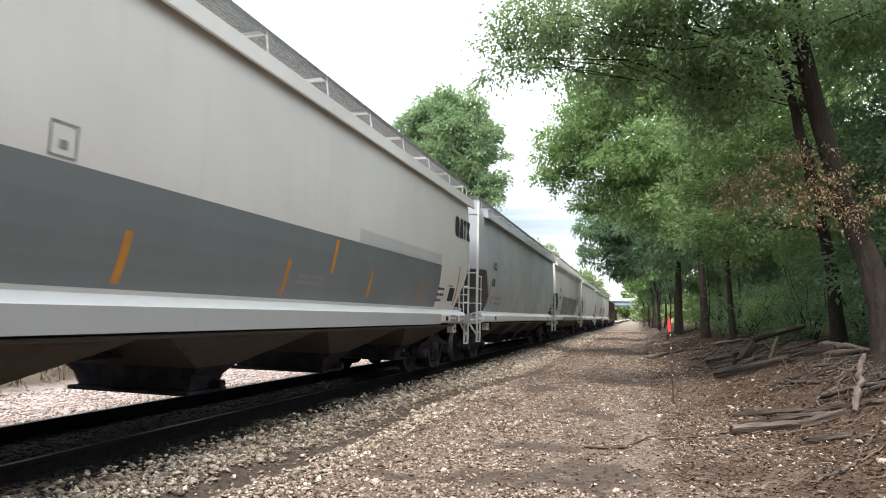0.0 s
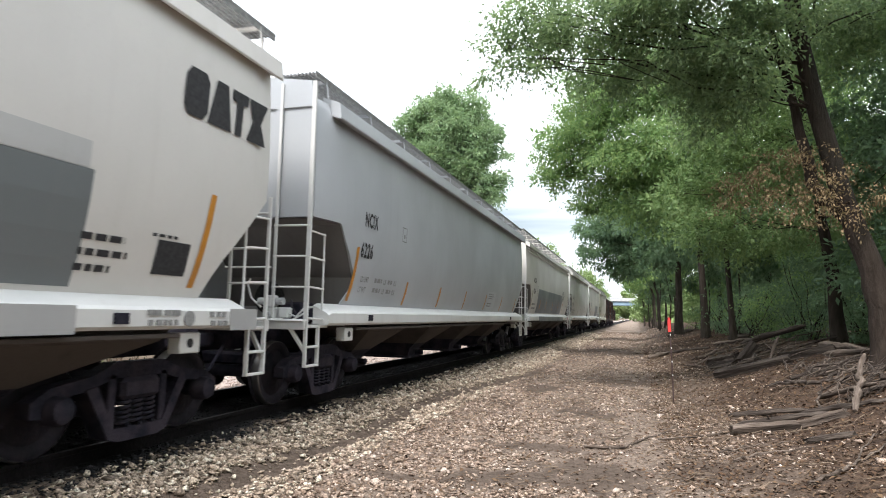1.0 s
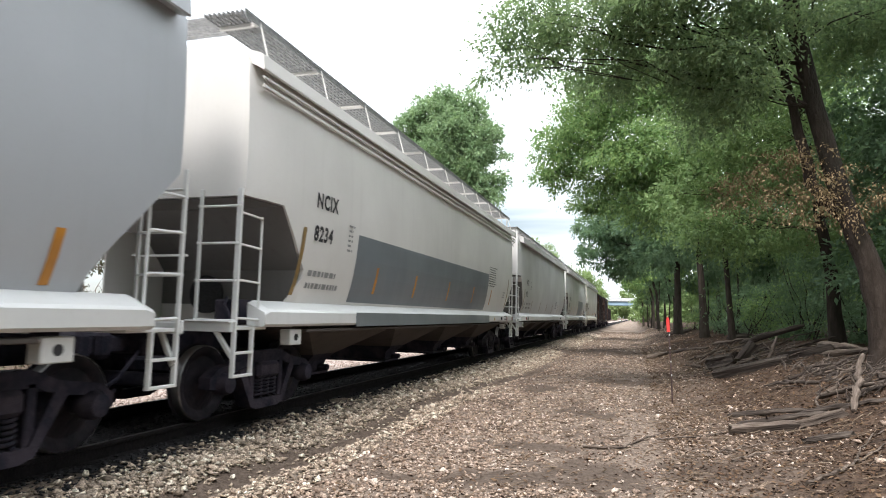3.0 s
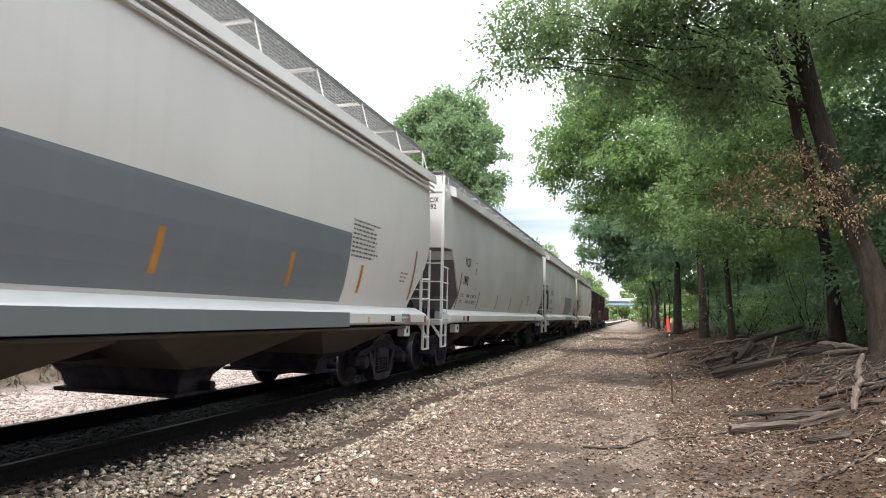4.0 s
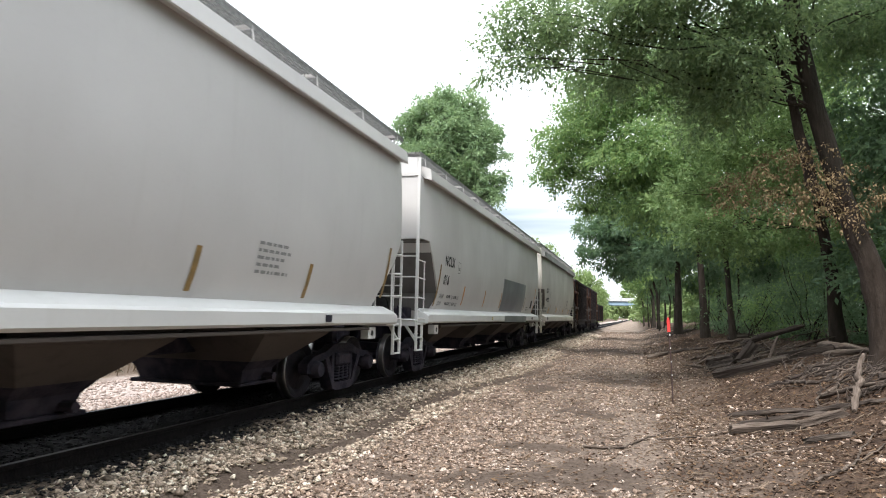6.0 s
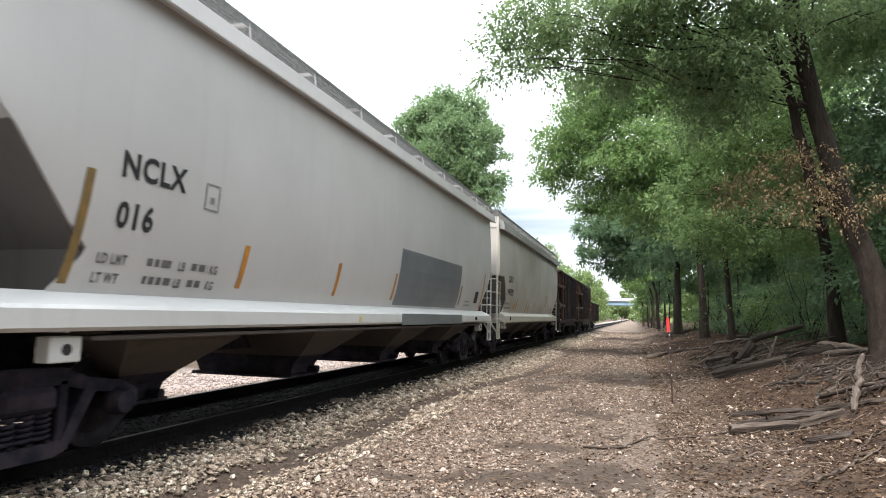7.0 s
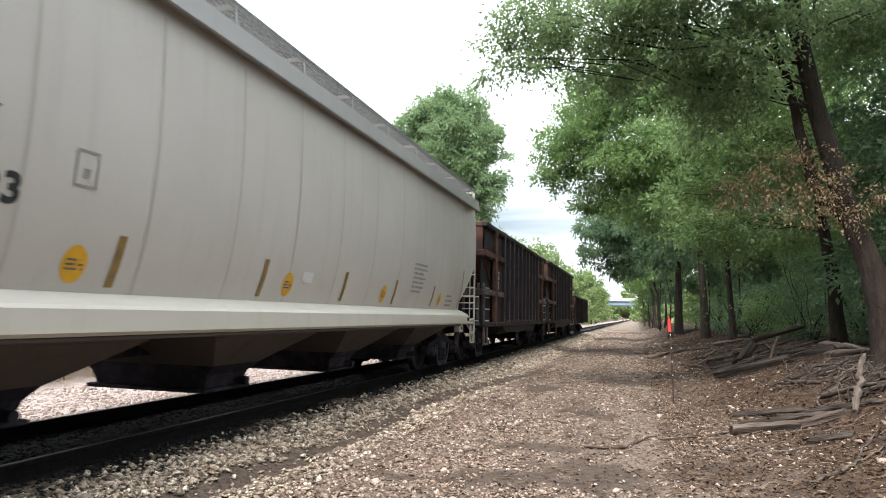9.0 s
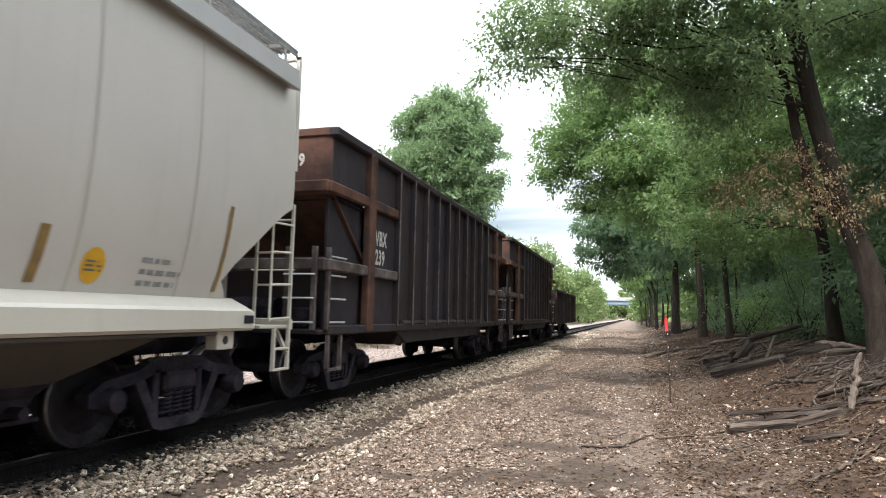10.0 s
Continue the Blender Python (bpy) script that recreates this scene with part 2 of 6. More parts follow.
M_BALLAST = islands("ballast_stone", [(0.1147, 0.0925, 0.0730), (0.4301, 0.3362, 0.2509), (0.6595, 0.5323, 0.4086), (0.2150, 0.1681, 0.1295), (0.5161, 0.4062, 0.3098), (0.8831, 0.8125, 0.6595)], 0.9, bumps=0.3)
M_LEAFCOOL = islands("leaf_cool_green", [(0.1679, 0.2664, 0.1487), (0.2409, 0.3520, 0.1933), (0.3287, 0.4359, 0.2417)], 0.5, 0.42)
M_TWIG = islands("dry_twig", [(0.0714, 0.0498, 0.0337), (0.1428, 0.1028, 0.0736), (0.2142, 0.1658, 0.1227)], 0.9)
# oily stone, its colour also darkened for the shade under the train
M_CRIB = islands("oily_shaded_ballast_stone", [(0.0112, 0.0107, 0.0117), (0.0187, 0.0178, 0.0191), (0.0337, 0.0318, 0.0341)], 0.8)
M_FLAG = rough_stuff("red_marker_plastic", (0.75, 0.06, 0.05), (0.62, 0.05, 0.05), 10, 0.45, bumps=0.03)
M_STAKE = rough_stuff("brown_marker_rod", (0.0544, 0.0330, 0.0286), (0.0842, 0.0600, 0.0572), 16, 0.7)
M_CONCRETE = rough_stuff("bridge_concrete", (0.42, 0.43, 0.44), (0.52, 0.53, 0.53), 0.8, 0.9)
M_GIRDER = rough_stuff("blue_grey_girder_paint", (0.20, 0.29, 0.38), (0.25, 0.34, 0.42), 0.5, 0.6)


# ---- mesh helpers ----
class Shape:
    """Collects plain geometry for one mesh."""

    def __init__(self):
        self.v, self.f, self.smooth = [], [], False

    def add(self, verts, faces):
        n = len(self.v)
        self.v.extend(tuple(p) for p in verts)
        self.f.extend(tuple(i + n for i in f) for f in faces)
        return self

    def box(self, x0, y0, z0, x1, y1, z1, c=0.0):
        """A box; c: its chamfer."""
        if c <= 0:
            v = [(x, y, z) for x in (x0, x1) for y in (y0, y1) for z in (z0, z1)]
            return self.add(v, [(0, 1, 3, 2), (4, 6, 7, 5), (0, 4, 5, 1), (2, 3, 7, 6), (0, 2, 6, 4), (1, 5, 7, 3)])
        b = bmesh.new()
        bmesh.ops.create_cube(b, size=1)
        for p in b.verts:
            p.co = Vector((x0 if p.co.x < 0 else x1, y0 if p.co.y < 0 else y1, z0 if p.co.z < 0 else z1))
        bmesh.ops.bevel(b, geom=list(b.edges), offset=c, segments=1, affect="EDGES")
        b.verts.index_update()
        self.add([p.co for p in b.verts], [[p.index for p in f.verts] for f in b.faces])
        b.free()
        return self

    def tube(self, pts, r, n=8, caps=True, r1=None):
        """A round bar along the points."""
        pts = [Vector(p) for p in pts]
        rings = []
        for i, p in enumerate(pts):
            d = (pts[min(i + 1, len(pts) - 1)] - pts[max(i - 1, 0)]).normalized()
            a = d.orthogonal().normalized() if i == 0 else (a - d * a.dot(d)).normalized()
            b = d.cross(a)
            rr = r if r1 is None else r + (r1 - r) * i / (len(pts) - 1)
            if isinstance(r, (list, tuple)):
                rr = r[i]
            rings.append([p + (a * math.cos(k * math.tau / n) + b * math.sin(k * math.tau / n)) * rr for k in range(n)])
        return self.loft(rings, True, caps)

    def loft(self, rings, closed=True, caps=True):
        n, m = len(rings[0]), len(rings)
        v = [p for r in rings for p in r]
        f = []
        for i in range(m - 1):
            for k in range(n if closed else n - 1):
                q = (k + 1) % n
                f.append((i * n + k, i * n + q, (i + 1) * n + q, (i + 1) * n + k))
        if caps and closed:
            f.append(tuple(reversed(range(n))))
            f.append(tuple((m - 1) * n + k for k in range(n)))
        return self.add(v, f)

    def prism(self, poly, axis, a, b):
        """A polygon of two coordinates drawn out along an axis from a to b."""
        def at(p, d):
            q = list(p)
            q.insert("xyz".index(axis), d)
            return q
        return self.loft([[at(p, a) for p in poly], [at(p, b) for p in poly]])

    def mesh(self, name, mats, smooth=None):
        me = bpy.data.meshes.new(name)
        me.from_pydata(self.v, [], self.f)
        b = bmesh.new()
        b.from_mesh(me)
        bmesh.ops.recalc_face_normals(b, faces=b.faces)
        b.to_mesh(me)
        b.free()
        for m in mats if isinstance(mats, (list, tuple)) else [mats]:
            me.materials.append(m)
        if smooth is not None:
            me.shade_smooth()
            me.set_sharp_from_angle(angle=radians(smooth))
        return me


def part(name, shape, mat, parent, label="", smooth=None, at=None):
    ob = new(name, shape if isinstance(shape, bpy.types.Mesh) else shape.mesh(name, mat, smooth))
    ob.parent = parent
    if at is not None:
        ob.matrix_basis = at
    return tagged(ob, label)


def quick_mesh(name, verts, faces, mat):
    """A large mesh from arrays: verts (n, 3), faces (m, k)."""
    me = bpy.data.meshes.new(name)
    verts, faces = np.asarray(verts, np.float32), np.asarray(faces, np.int32)
    m, k = faces.shape
    me.vertices.add(len(verts))
    me.vertices.foreach_set("co", verts.ravel())
    me.loops.add(m * k)
    me.loops.foreach_set("vertex_index", faces.ravel())
    me.polygons.add(m)
    me.polygons.foreach_set("loop_start", np.arange(0, m * k, k, dtype=np.int32))
    me.update(calc_edges=True)
    me.materials.append(mat)
    return me


def thing(name, label, category, at=None, group="", kind=""):
    ob = new(name)
    ob.empty_display_size = 0.2
    if at is not None:
        ob.matrix_basis = at
    return tagged(ob, label, category, group, kind)


# ---- ground ----
PROFILE = [(-900, 2.0), (-60, 1.6), (-16, 1.5), (-13.2, 0.95), (-11.5, 0.05), (-10.6, -0.29), (-8.6, -0.32), (-7.3, -0.18),
           (-6.9, -0.15), (-4.3, -0.15), (-3.9, -0.19), (-3.0, -0.36), (-2.2, -0.36), (-1.0, -0.33), (0.2, -0.37), (1.0, -0.33),
           (2.0, -0.12), (3.0, 0.22), (4.5, 0.48), (6.5, 0.62), (12, 0.9), (60, 1.6), (900, 2.0)]
PX, PZ = np.array([p[0] for p in PROFILE]), np.array([p[1] for p in PROFILE])


def wobble(x, y):
    """Gentle unevenness made of a few waves."""
    return (0.018 * np.sin(1.9 * x + 0.7 * y) + 0.015 * np.sin(0.9 * y - 2.3 * x + 1) + 0.010 * np.sin(4.1 * x + 2.7 * y + 2)
            + 0.007 * np.sin(7.3 * y - 5.1 * x))


def rut_x(y):
    """The wheel rut beside the ballast."""
    return -3.45 + 0.05 * np.sin(y * 1.1) + 0.09 * np.clip(y - 12, 0, 8)


def soil_and_shade(x, y):
    """1 where damp bare soil shows between the stones (the rut, some puddle beds) and on one painted tree-shade patch.
    """
    wavy = 0.35 * np.sin(9 * x + 4 * y) * np.sin(7 * y - 5 * x) + 0.25 * np.sin(17 * x - 6 * y) + 0.2 * np.sin(13 * y + 8 * x)
    m = np.clip(1.5 - ((x - rut_x(y)) / 0.15) ** 2 + 1.3 * wavy - 0.5 * (np.sin(y * 1.9 + 0.9) > 0.55), 0, 1) * (y < 22)
    # the wide entry at (-1.9, 30.5) paints a tree's shade across the road
    for cx, cy, ax, ay in ((-1.3, 6.25, 0.7, 0.35), (-1.2, 8.0, 0.75, 0.28), (-0.45, 6.8, 0.7, 0.7), (-0.85, 11.0, 0.6, 0.45), (0.7, 7.4, 0.6, 0.45),
                           (-1.9, 30.5, 3.0, 3.2), (-2.3, 6.1, 0.35, 0.12), (-0.3, 17.0, 1.1, 0.9), (-2.0, 14.5, 0.6, 0.7), (1.9, 6.4, 0.7, 0.5)):
        m = np.maximum(m, np.clip((1.15 - ((x - cx) / ax) ** 2 - ((y - cy) / ay) ** 2 + wavy) / 0.7, 0, 1))
    return m


def ground_z(x, y):
    x, y = np.asarray(x, float), np.asarray(y, float)
    shift = np.clip((y - 15) / 40, 0, 1) * 1.2 * np.clip((x + 0.4) / 1.6, 0, 1)
    z = np.interp(x + shift, PX, PZ)
    on_track = np.clip((np.abs(x - TRACK_X) - 1.2) / 0.8, 0, 1)
    bank = np.clip((x - 1.2) / 2, 0, 1) + np.clip((-9.5 - x) / 3, 0, 1)
    near = np.clip(1 - (np.hypot(x, y) - 60) / 60, 0, 1)
    rut = 0.04 * np.exp(-((x - rut_x(y)) / 0.17) ** 2)
    return z + wobble(x, y) * on_track * (1 + 2.2 * bank) * near - rut * near


def ground():
    xs = np.concatenate([[-900, -300, -120, -60, -35, -24], np.arange(-18, -9, 0.5), np.arange(-9, -4.6, 0.2), np.arange(-4.6, 6, 0.09),
                         np.arange(6, 14, 0.5), [16, 20, 28, 45, 80, 160, 400, 900]])
    ys = np.concatenate([[-600, -200, -80, -30, -12], np.arange(-6, 2, 0.5), np.arange(2, 16, 0.09), np.arange(16, 40, 0.3), np.arange(40, 100, 1.5),
                         np.arange(100, 300, 10), [330, 400, 600, 1000, 1800]])
    gx, gy = np.meshgrid(xs, ys)
    gz = ground_z(gx, gy)
    n, m = gx.shape
    idx = np.arange(n * m).reshape(n, m)
    faces = np.stack([idx[:-1, :-1], idx[:-1, 1:], idx[1:, 1:], idx[1:, :-1]], -1).reshape(-1, 4)
    mat, t, p = material("gravel_ground")
    v = coords(t)
    sep = t.nodes.new("ShaderNodeSeparateXYZ")
    t.links.new(v, sep.inputs[0])
    stones = node(t, "ShaderNodeTexVoronoi", Scale=24)
    t.links.new(v, stones.inputs["Vector"])
    grey = blend(t, noise_fac(t, v, 40, 0.3, 0.7), (0.06, 0.045, 0.036), (0.15, 0.115, 0.09))
    hue = t.nodes.new("ShaderNodeSeparateColor")
    t.links.new(stones.outputs["Color"], hue.inputs[0])
    grey = blend(t, hue.outputs[0], grey, (0.22, 0.172, 0.137))
    dirt = blend(t, noise_fac(t, v, 18, 0.3, 0.7, 8), (0.06, 0.045, 0.036), (0.115, 0.085, 0.066))
    col = blend(t, noise_fac(t, coords(t, (1, 0.35, 1)), 1.6, 0.50, 0.66, 5), grey, dirt)
    soil = blend(t, noise_fac(t, v, 14, 0.3, 0.7, 8), (0.062, 0.046, 0.036), (0.105, 0.080, 0.063))
    for key, tone in (("soil_and_shade", soil), ("far_pale", (0.27, 0.215, 0.17))):
        at = t.nodes.new("ShaderNodeAttribute")
        at.attribute_name = key
        share = at.outputs["Fac"]
        if key == "far_pale":
            # bands across the far road: dark gaps in the pale tone stand for shade
            mul = t.nodes.new("ShaderNodeMath")
            mul.operation = "MULTIPLY"
            t.links.new(share, mul.inputs[0])
            t.links.new(noise_fac(t, coords(t, (0.35, 0.5, 1)), 0.55, 0.34, 0.62, 6), mul.inputs[1])
            share = mul.outputs[0]
        col = blend(t, share, col, tone)
    # leaf mould and earth on the wooded bank and the far bank
    wave = noise_fac(t, v, 0.9, 0.2, 0.8, 4)
    add = t.nodes.new("ShaderNodeMath")
    add.operation = "ADD"
    t.links.new(sep.outputs["X"], add.inputs[0])
    t.links.new(wave, add.inputs[1])
    right = node(t, "ShaderNodeMapRange", From_Min=0.7, From_Max=2.3)
    t.links.new(add.outputs[0], right.inputs["Value"])
    mould = blend(t, noise_fac(t, v, 9, 0.35, 0.65, 9), (0.034, 0.0225, 0.0165), (0.086, 0.056, 0.038))
    col = blend(t, right.outputs[0], col, mould)
    left = node(t, "ShaderNodeMapRange", From_Min=-9.9, From_Max=-10.5)
    t.links.new(add.outputs[0], left.inputs["Value"])
    col = blend(t, left.outputs[0], col, (0.13, 0.10, 0.075))
    # strip beyond the far rail, lightened in colour as if in sun
    pale = node(t, "ShaderNodeMapRange", From_Min=-6.6, From_Max=-7.0)
    t.links.new(add.outputs[0], pale.inputs["Value"])
    bright = blend(t, noise_fac(t, v, 30, 0.3, 0.7), (0.26, 0.215, 0.19), (0.46, 0.40, 0.36))
    edge = node(t, "ShaderNodeMapRange", From_Min=-10.3, From_Max=-9.8)
    t.links.new(add.outputs[0], edge.inputs["Value"])
    both = t.nodes.new("ShaderNodeMath")
    both.operation = "MULTIPLY"
    t.links.new(pale.outputs[0], both.inputs[0])
    t.links.new(edge.outputs[0], both.inputs[1])
    col = blend(t, both.outputs[0], col, bright)
    # track bed: oil stain plus the train's shade, both in the base colour
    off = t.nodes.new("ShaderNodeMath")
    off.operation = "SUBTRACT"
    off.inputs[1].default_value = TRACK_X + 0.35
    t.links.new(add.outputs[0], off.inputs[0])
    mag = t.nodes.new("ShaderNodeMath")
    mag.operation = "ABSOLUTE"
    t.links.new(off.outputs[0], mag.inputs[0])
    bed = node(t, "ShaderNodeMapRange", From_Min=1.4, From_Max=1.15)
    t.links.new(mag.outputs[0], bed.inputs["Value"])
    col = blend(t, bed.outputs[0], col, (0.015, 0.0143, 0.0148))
    t.links.new(col, p.inputs["Base Color"])
    p.inputs["Roughness"].default_value = 0.95
    p.inputs["Specular IOR Level"].default_value = 0.12
    bump(t, p, stones.outputs["Distance"], 0.8, 0.03)
    me = quick_mesh("ground", np.stack([gx, gy, gz], -1).reshape(-1, 3), faces, mat)
    me.attributes.new("soil_and_shade", "FLOAT", "POINT").data.foreach_set("value", soil_and_shade(gx, gy).ravel().astype(np.float32))
    me.attributes.new("far_pale", "FLOAT", "POINT").data.foreach_set("value", (np.clip((gy - 34) / 25, 0, 1) * np.clip((1.4 - gx) / 2.4, 0, 1) * np.clip((gx + 4.4) / 0.8, 0, 1)).ravel().astype(np.float32))
    me.shade_smooth()
    tagged(new("ground", me), "uneven brown gravel service road with ruts and leaf-strewn bank", "ground", kind="structure")


ground()


def scatter_stones(name, label, mat, xyz, size, seed):
    rng = np.random.default_rng(seed)
    n = len(xyz)
    base = np.array([(1, 0, 0), (-1, 0, 0), (0, 1, 0), (0, -1, 0), (0, 0, 1), (0, 0, -1)], float)
    v = base[None] * rng.uniform(0.55, 1.15, (n, 6, 1)) + rng.normal(0, 0.22, (n, 6, 3))
    v = v * (size[:, None, None] * rng.uniform(0.6, 1.2, (n, 1, 3)) * np.array([1, 1, 0.5]))
    a = rng.uniform(0, math.tau, n)
    c, s = np.cos(a)[:, None], np.sin(a)[:, None]
    tilt = rng.normal(0, 0.28, n)
    ct, st = np.cos(tilt)[:, None], np.sin(tilt)[:, None]
    x, y, z = v[..., 0], v[..., 1], v[..., 2]
    y, z = y * ct - z * st, y * st + z * ct
    v = np.stack([x * c - y * s, x * s + y * c, z], -1) + xyz[:, None]
    f = np.array([(0, 2, 4), (2, 1, 4), (1, 3, 4), (3, 0, 4), (2, 0, 5), (1, 2, 5), (3, 1, 5), (0, 3, 5)])
    faces = (f[None] + 6 * np.arange(n)[:, None, None]).reshape(-1, 3)
    tagged(new(name, quick_mesh(name, v.reshape(-1, 3), faces, mat)), label, "gravel", kind="stuff")


def stone_field(n, x0, x1, y0, y1, seed, power=2.0):
    """Points thicker near the camera."""
    rng = np.random.default_rng(seed)
    y = y0 + (y1 - y0) * rng.random(n) ** power
    x = rng.uniform(x0, x1, n)
    return x, y, rng


def gravel():
    x, y, rng = stone_field(66000, -4.5, -2.95, 2.0, 60, 3)
    bare = 0.95 * soil_and_shade(x, y) + np.clip((x + 3.4) / 0.5, 0, 1) * 0.7
    keep = rng.random(len(x)) > bare + np.clip((-4.05 - x) / 0.2, 0, 1) * 0.9
    x, y = x[keep], y[keep]
    s = np.clip(rng.lognormal(-3.62, 0.38, len(x)), 0.012, 0.065) * (1 + y * 0.015)
    scatter_stones("ballast_gravel", "grey crushed-stone ballast along the near rail", M_BALLAST,
                   np.stack([x, y, ground_z(x, y) + 0.3 * s], -1), s, 4)
    x, y, rng = stone_field(20000, -10.45, -6.9, 3.0, 60, 5)
    s = rng.uniform(0.02, 0.045, len(x)) * (1 + y * 0.015)
    scatter_stones("far_gravel", "gravel beyond the far rail, paled for sunlight", M_PALESTONE, np.stack([x, y, ground_z(x, y) + 0.2 * s], -1), s, 6)
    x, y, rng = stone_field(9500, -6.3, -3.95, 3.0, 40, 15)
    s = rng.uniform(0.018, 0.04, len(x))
    scatter_stones("crib_gravel", "oily ballast between the ties, darkened for the train's shade", M_CRIB, np.stack([x, y, ground_z(x, y) + 0.1 * s], -1), s, 16)
    x, y, rng = stone_field(88000, -3.4, 3.4, 3.2, 75, 7, 2.6)
    keep = rng.random(len(x)) < np.clip(1.1 - 0.42 * np.maximum(x - 0.3, 0), 0.13, 1) * (0.45 + 0.55 * (np.sin(1.7 * x + 0.6 * y) + np.sin(2.6 * x - 0.9 * y + 1) > -0.1)) * (1 - 0.93 * soil_and_shade(x, y))
    x, y = x[keep], y[keep]
    s = np.clip(rng.lognormal(-4.0, 0.48, len(x)), 0.007, 0.055) * (1 + y * 0.014)
    # coarser loose stone lies between the ballast and the middle of the road
    nx, ny = rng.uniform(-3.3, -0.2, 9000), 3.2 + 12 * rng.random(9000) ** 1.5
    some = rng.random(9000) > 0.95 * soil_and_shade(nx, ny) + np.clip((nx + 1.6) / 1.6, 0, 0.9)
    nx, ny = nx[some], ny[some]
    x, y, s = np.append(x, nx), np.append(y, ny), np.append(s, np.clip(rng.lognormal(-3.6, 0.35, len(nx)), 0.015, 0.06))
    back_x, back_y = rng.uniform(-4.4, 3.0, 12000), rng.uniform(-12, 3.6, 12000)
    x, y, s = np.append(x, back_x), np.append(y, back_y), np.append(s, np.clip(rng.lognormal(-4.05, 0.46, 12000), 0.007, 0.05))
    scatter_stones("road_gravel", "loose brown and tan gravel on the service road", M_STONE, np.stack([x, y, ground_z(x, y) + 0.2 * s], -1), s, 8)


gravel()


# ---- track ----
def track():
    root = thing("track", "rusty steel rails on creosoted wooden ties in ballast", "railway track", kind="structure")
    prof = [(-0.07, -0.17), (0.07, -0.17), (0.07, -0.158), (0.012, -0.14), (0.012, -0.045), (0.036, -0.035), (0.036, -0.006), (0.028, 0.0),
            (-0.028, 0.0), (-0.036, -0.006), (-0.036, -0.035), (-0.012, -0.045), (-0.012, -0.14), (-0.07, -0.158)]
    for side in (-1, 1):
        x = TRACK_X + side * 0.755
        rail = part("rail", Shape().prism([(x + a, b) for a, b in prof], "y", -60, 900), M_RAILSIDE, root)
        part("rail_head", Shape().box(x - 0.026, -60, 0.0005, x + 0.026, 900, 0.002), M_HEAD, rail, "dull worn running surface")
    rng = random.Random(5)
    tie = Shape().box(-1.28, -0.115, -0.16, 1.28, 0.115, 0.0, 0.012).mesh("tie", M_TIE)
    for i in range(190):
        part("tie", tie, None, root, at=pose(TRACK_X + rng.uniform(-0.03, 0.03), -3 + i * 0.51, -0.165 + rng.uniform(-0.012, 0.004), 0, 0, rng.uniform(-1, 1)))
    rest = Shape()
    for i in range(190, 620):
        y = -3 + i * 0.51
        rest.box(TRACK_X - 1.28, y - 0.115, -0.32, TRACK_X + 1.28, y + 0.115, -0.165)
    tagged(part("far_ties", rest, M_TIE, root), kind="stuff")
    plate = Shape().box(-0.09, -0.17, 0, 0.09, 0.17, 0.016, 0.004).mesh("tie_plate", M_RAILSIDE)
    for i in range(60):
        part("tie_plate", plate, None, root, at=pose(TRACK_X + 0.755, -3 + i * 0.51, -0.166))


track()

# ---- train ----
CAR_L = 15.55
W_Z = [1.28, 1.40, 1.60, 1.80, 2.05, 2.35, 2.70, 3.10, 3.50, 3.96]
W_X = [1.36, 1.41, 1.475, 1.52, 1.56, 1.59, 1.605, 1.605, 1.59, 1.565]


def side_x(z):
    return float(np.interp(z, W_Z, W_X))


def wrap(me, y, z, off):
    """Lays a flat mesh drawn in x (along the car) and y (up) on the curved side of a car, its start at y."""
    for p in me.vertices:
        yy, zz = y + p.co.x, z + p.co.y
        p.co = (side_x(zz) + off, yy, zz)


def patch(y0, y1, z0, z1, off=0.004, lean=0.0):
    """A painted panel that follows the curved side."""
    s = Shape()
    zs = [z0] + [z for z in W_Z if z0 + 0.001 < z < z1 - 0.001] + [z1]
    n = len(zs) - 1
    rows = [[(side_x(z) + off, y0 + lean * (z - z0), z), (side_x(z) + off, y1 + lean * (z - z0), z)] for z in zs]
    v = [p for r in rows for p in r]
    s.add(v, [(2 * i, 2 * i + 1, 2 * i + 3, 2 * i + 2) for i in range(n)])
    return s


TEXT_COUNT = [0]


def writing(parent, body, y, z, size, mat, off=0.006, squeeze=0.8, label="", flat=None):
    """Stencilled characters on the curved side."""
    cu = bpy.data.curves.new("lettering", "FONT")
    cu.body, cu.size, cu.space_character = body, size, 1.12
    cu.resolution_u = 3
    cu.offset = size * 0.034
    tmp = new("lettering_source", cu)
    dg = bpy.context.evaluated_depsgraph_get()
    me = bpy.data.meshes.new_from_object(tmp.evaluated_get(dg))
    bpy.data.objects.remove(tmp)
    for p in me.vertices:
        p.co.x *= squeeze
    if flat is None:
        wrap(me, y, z, off)
    else:
        for p in me.vertices:
            p.co = (flat, y + p.co.x, z + p.co.y)
    me.materials.clear()
    me.materials.append(mat)
    me.name = "lettering"
    return part("lettering", me, None, parent, label)


def bars(parent, y, z, lines, width, line_h, mat, seed, off=0.006, name="stencil_text"):
    """Small stencilling as rows of short bars."""
    rng = random.Random(seed)
    s = Shape()
    for i in range(lines):
        zz, yy = z - i * line_h, y
        end = y + width * rng.uniform(0.65, 1.0)
        while yy < end:
            w = rng.uniform(0.04, 0.13)
            p = patch(yy, min(end, yy + w), zz - line_h * 0.45, zz, off)
            s.add(p.v, p.f)
            yy += w + 0.028
    return tagged(part(name, s, mat, parent), kind="stuff")


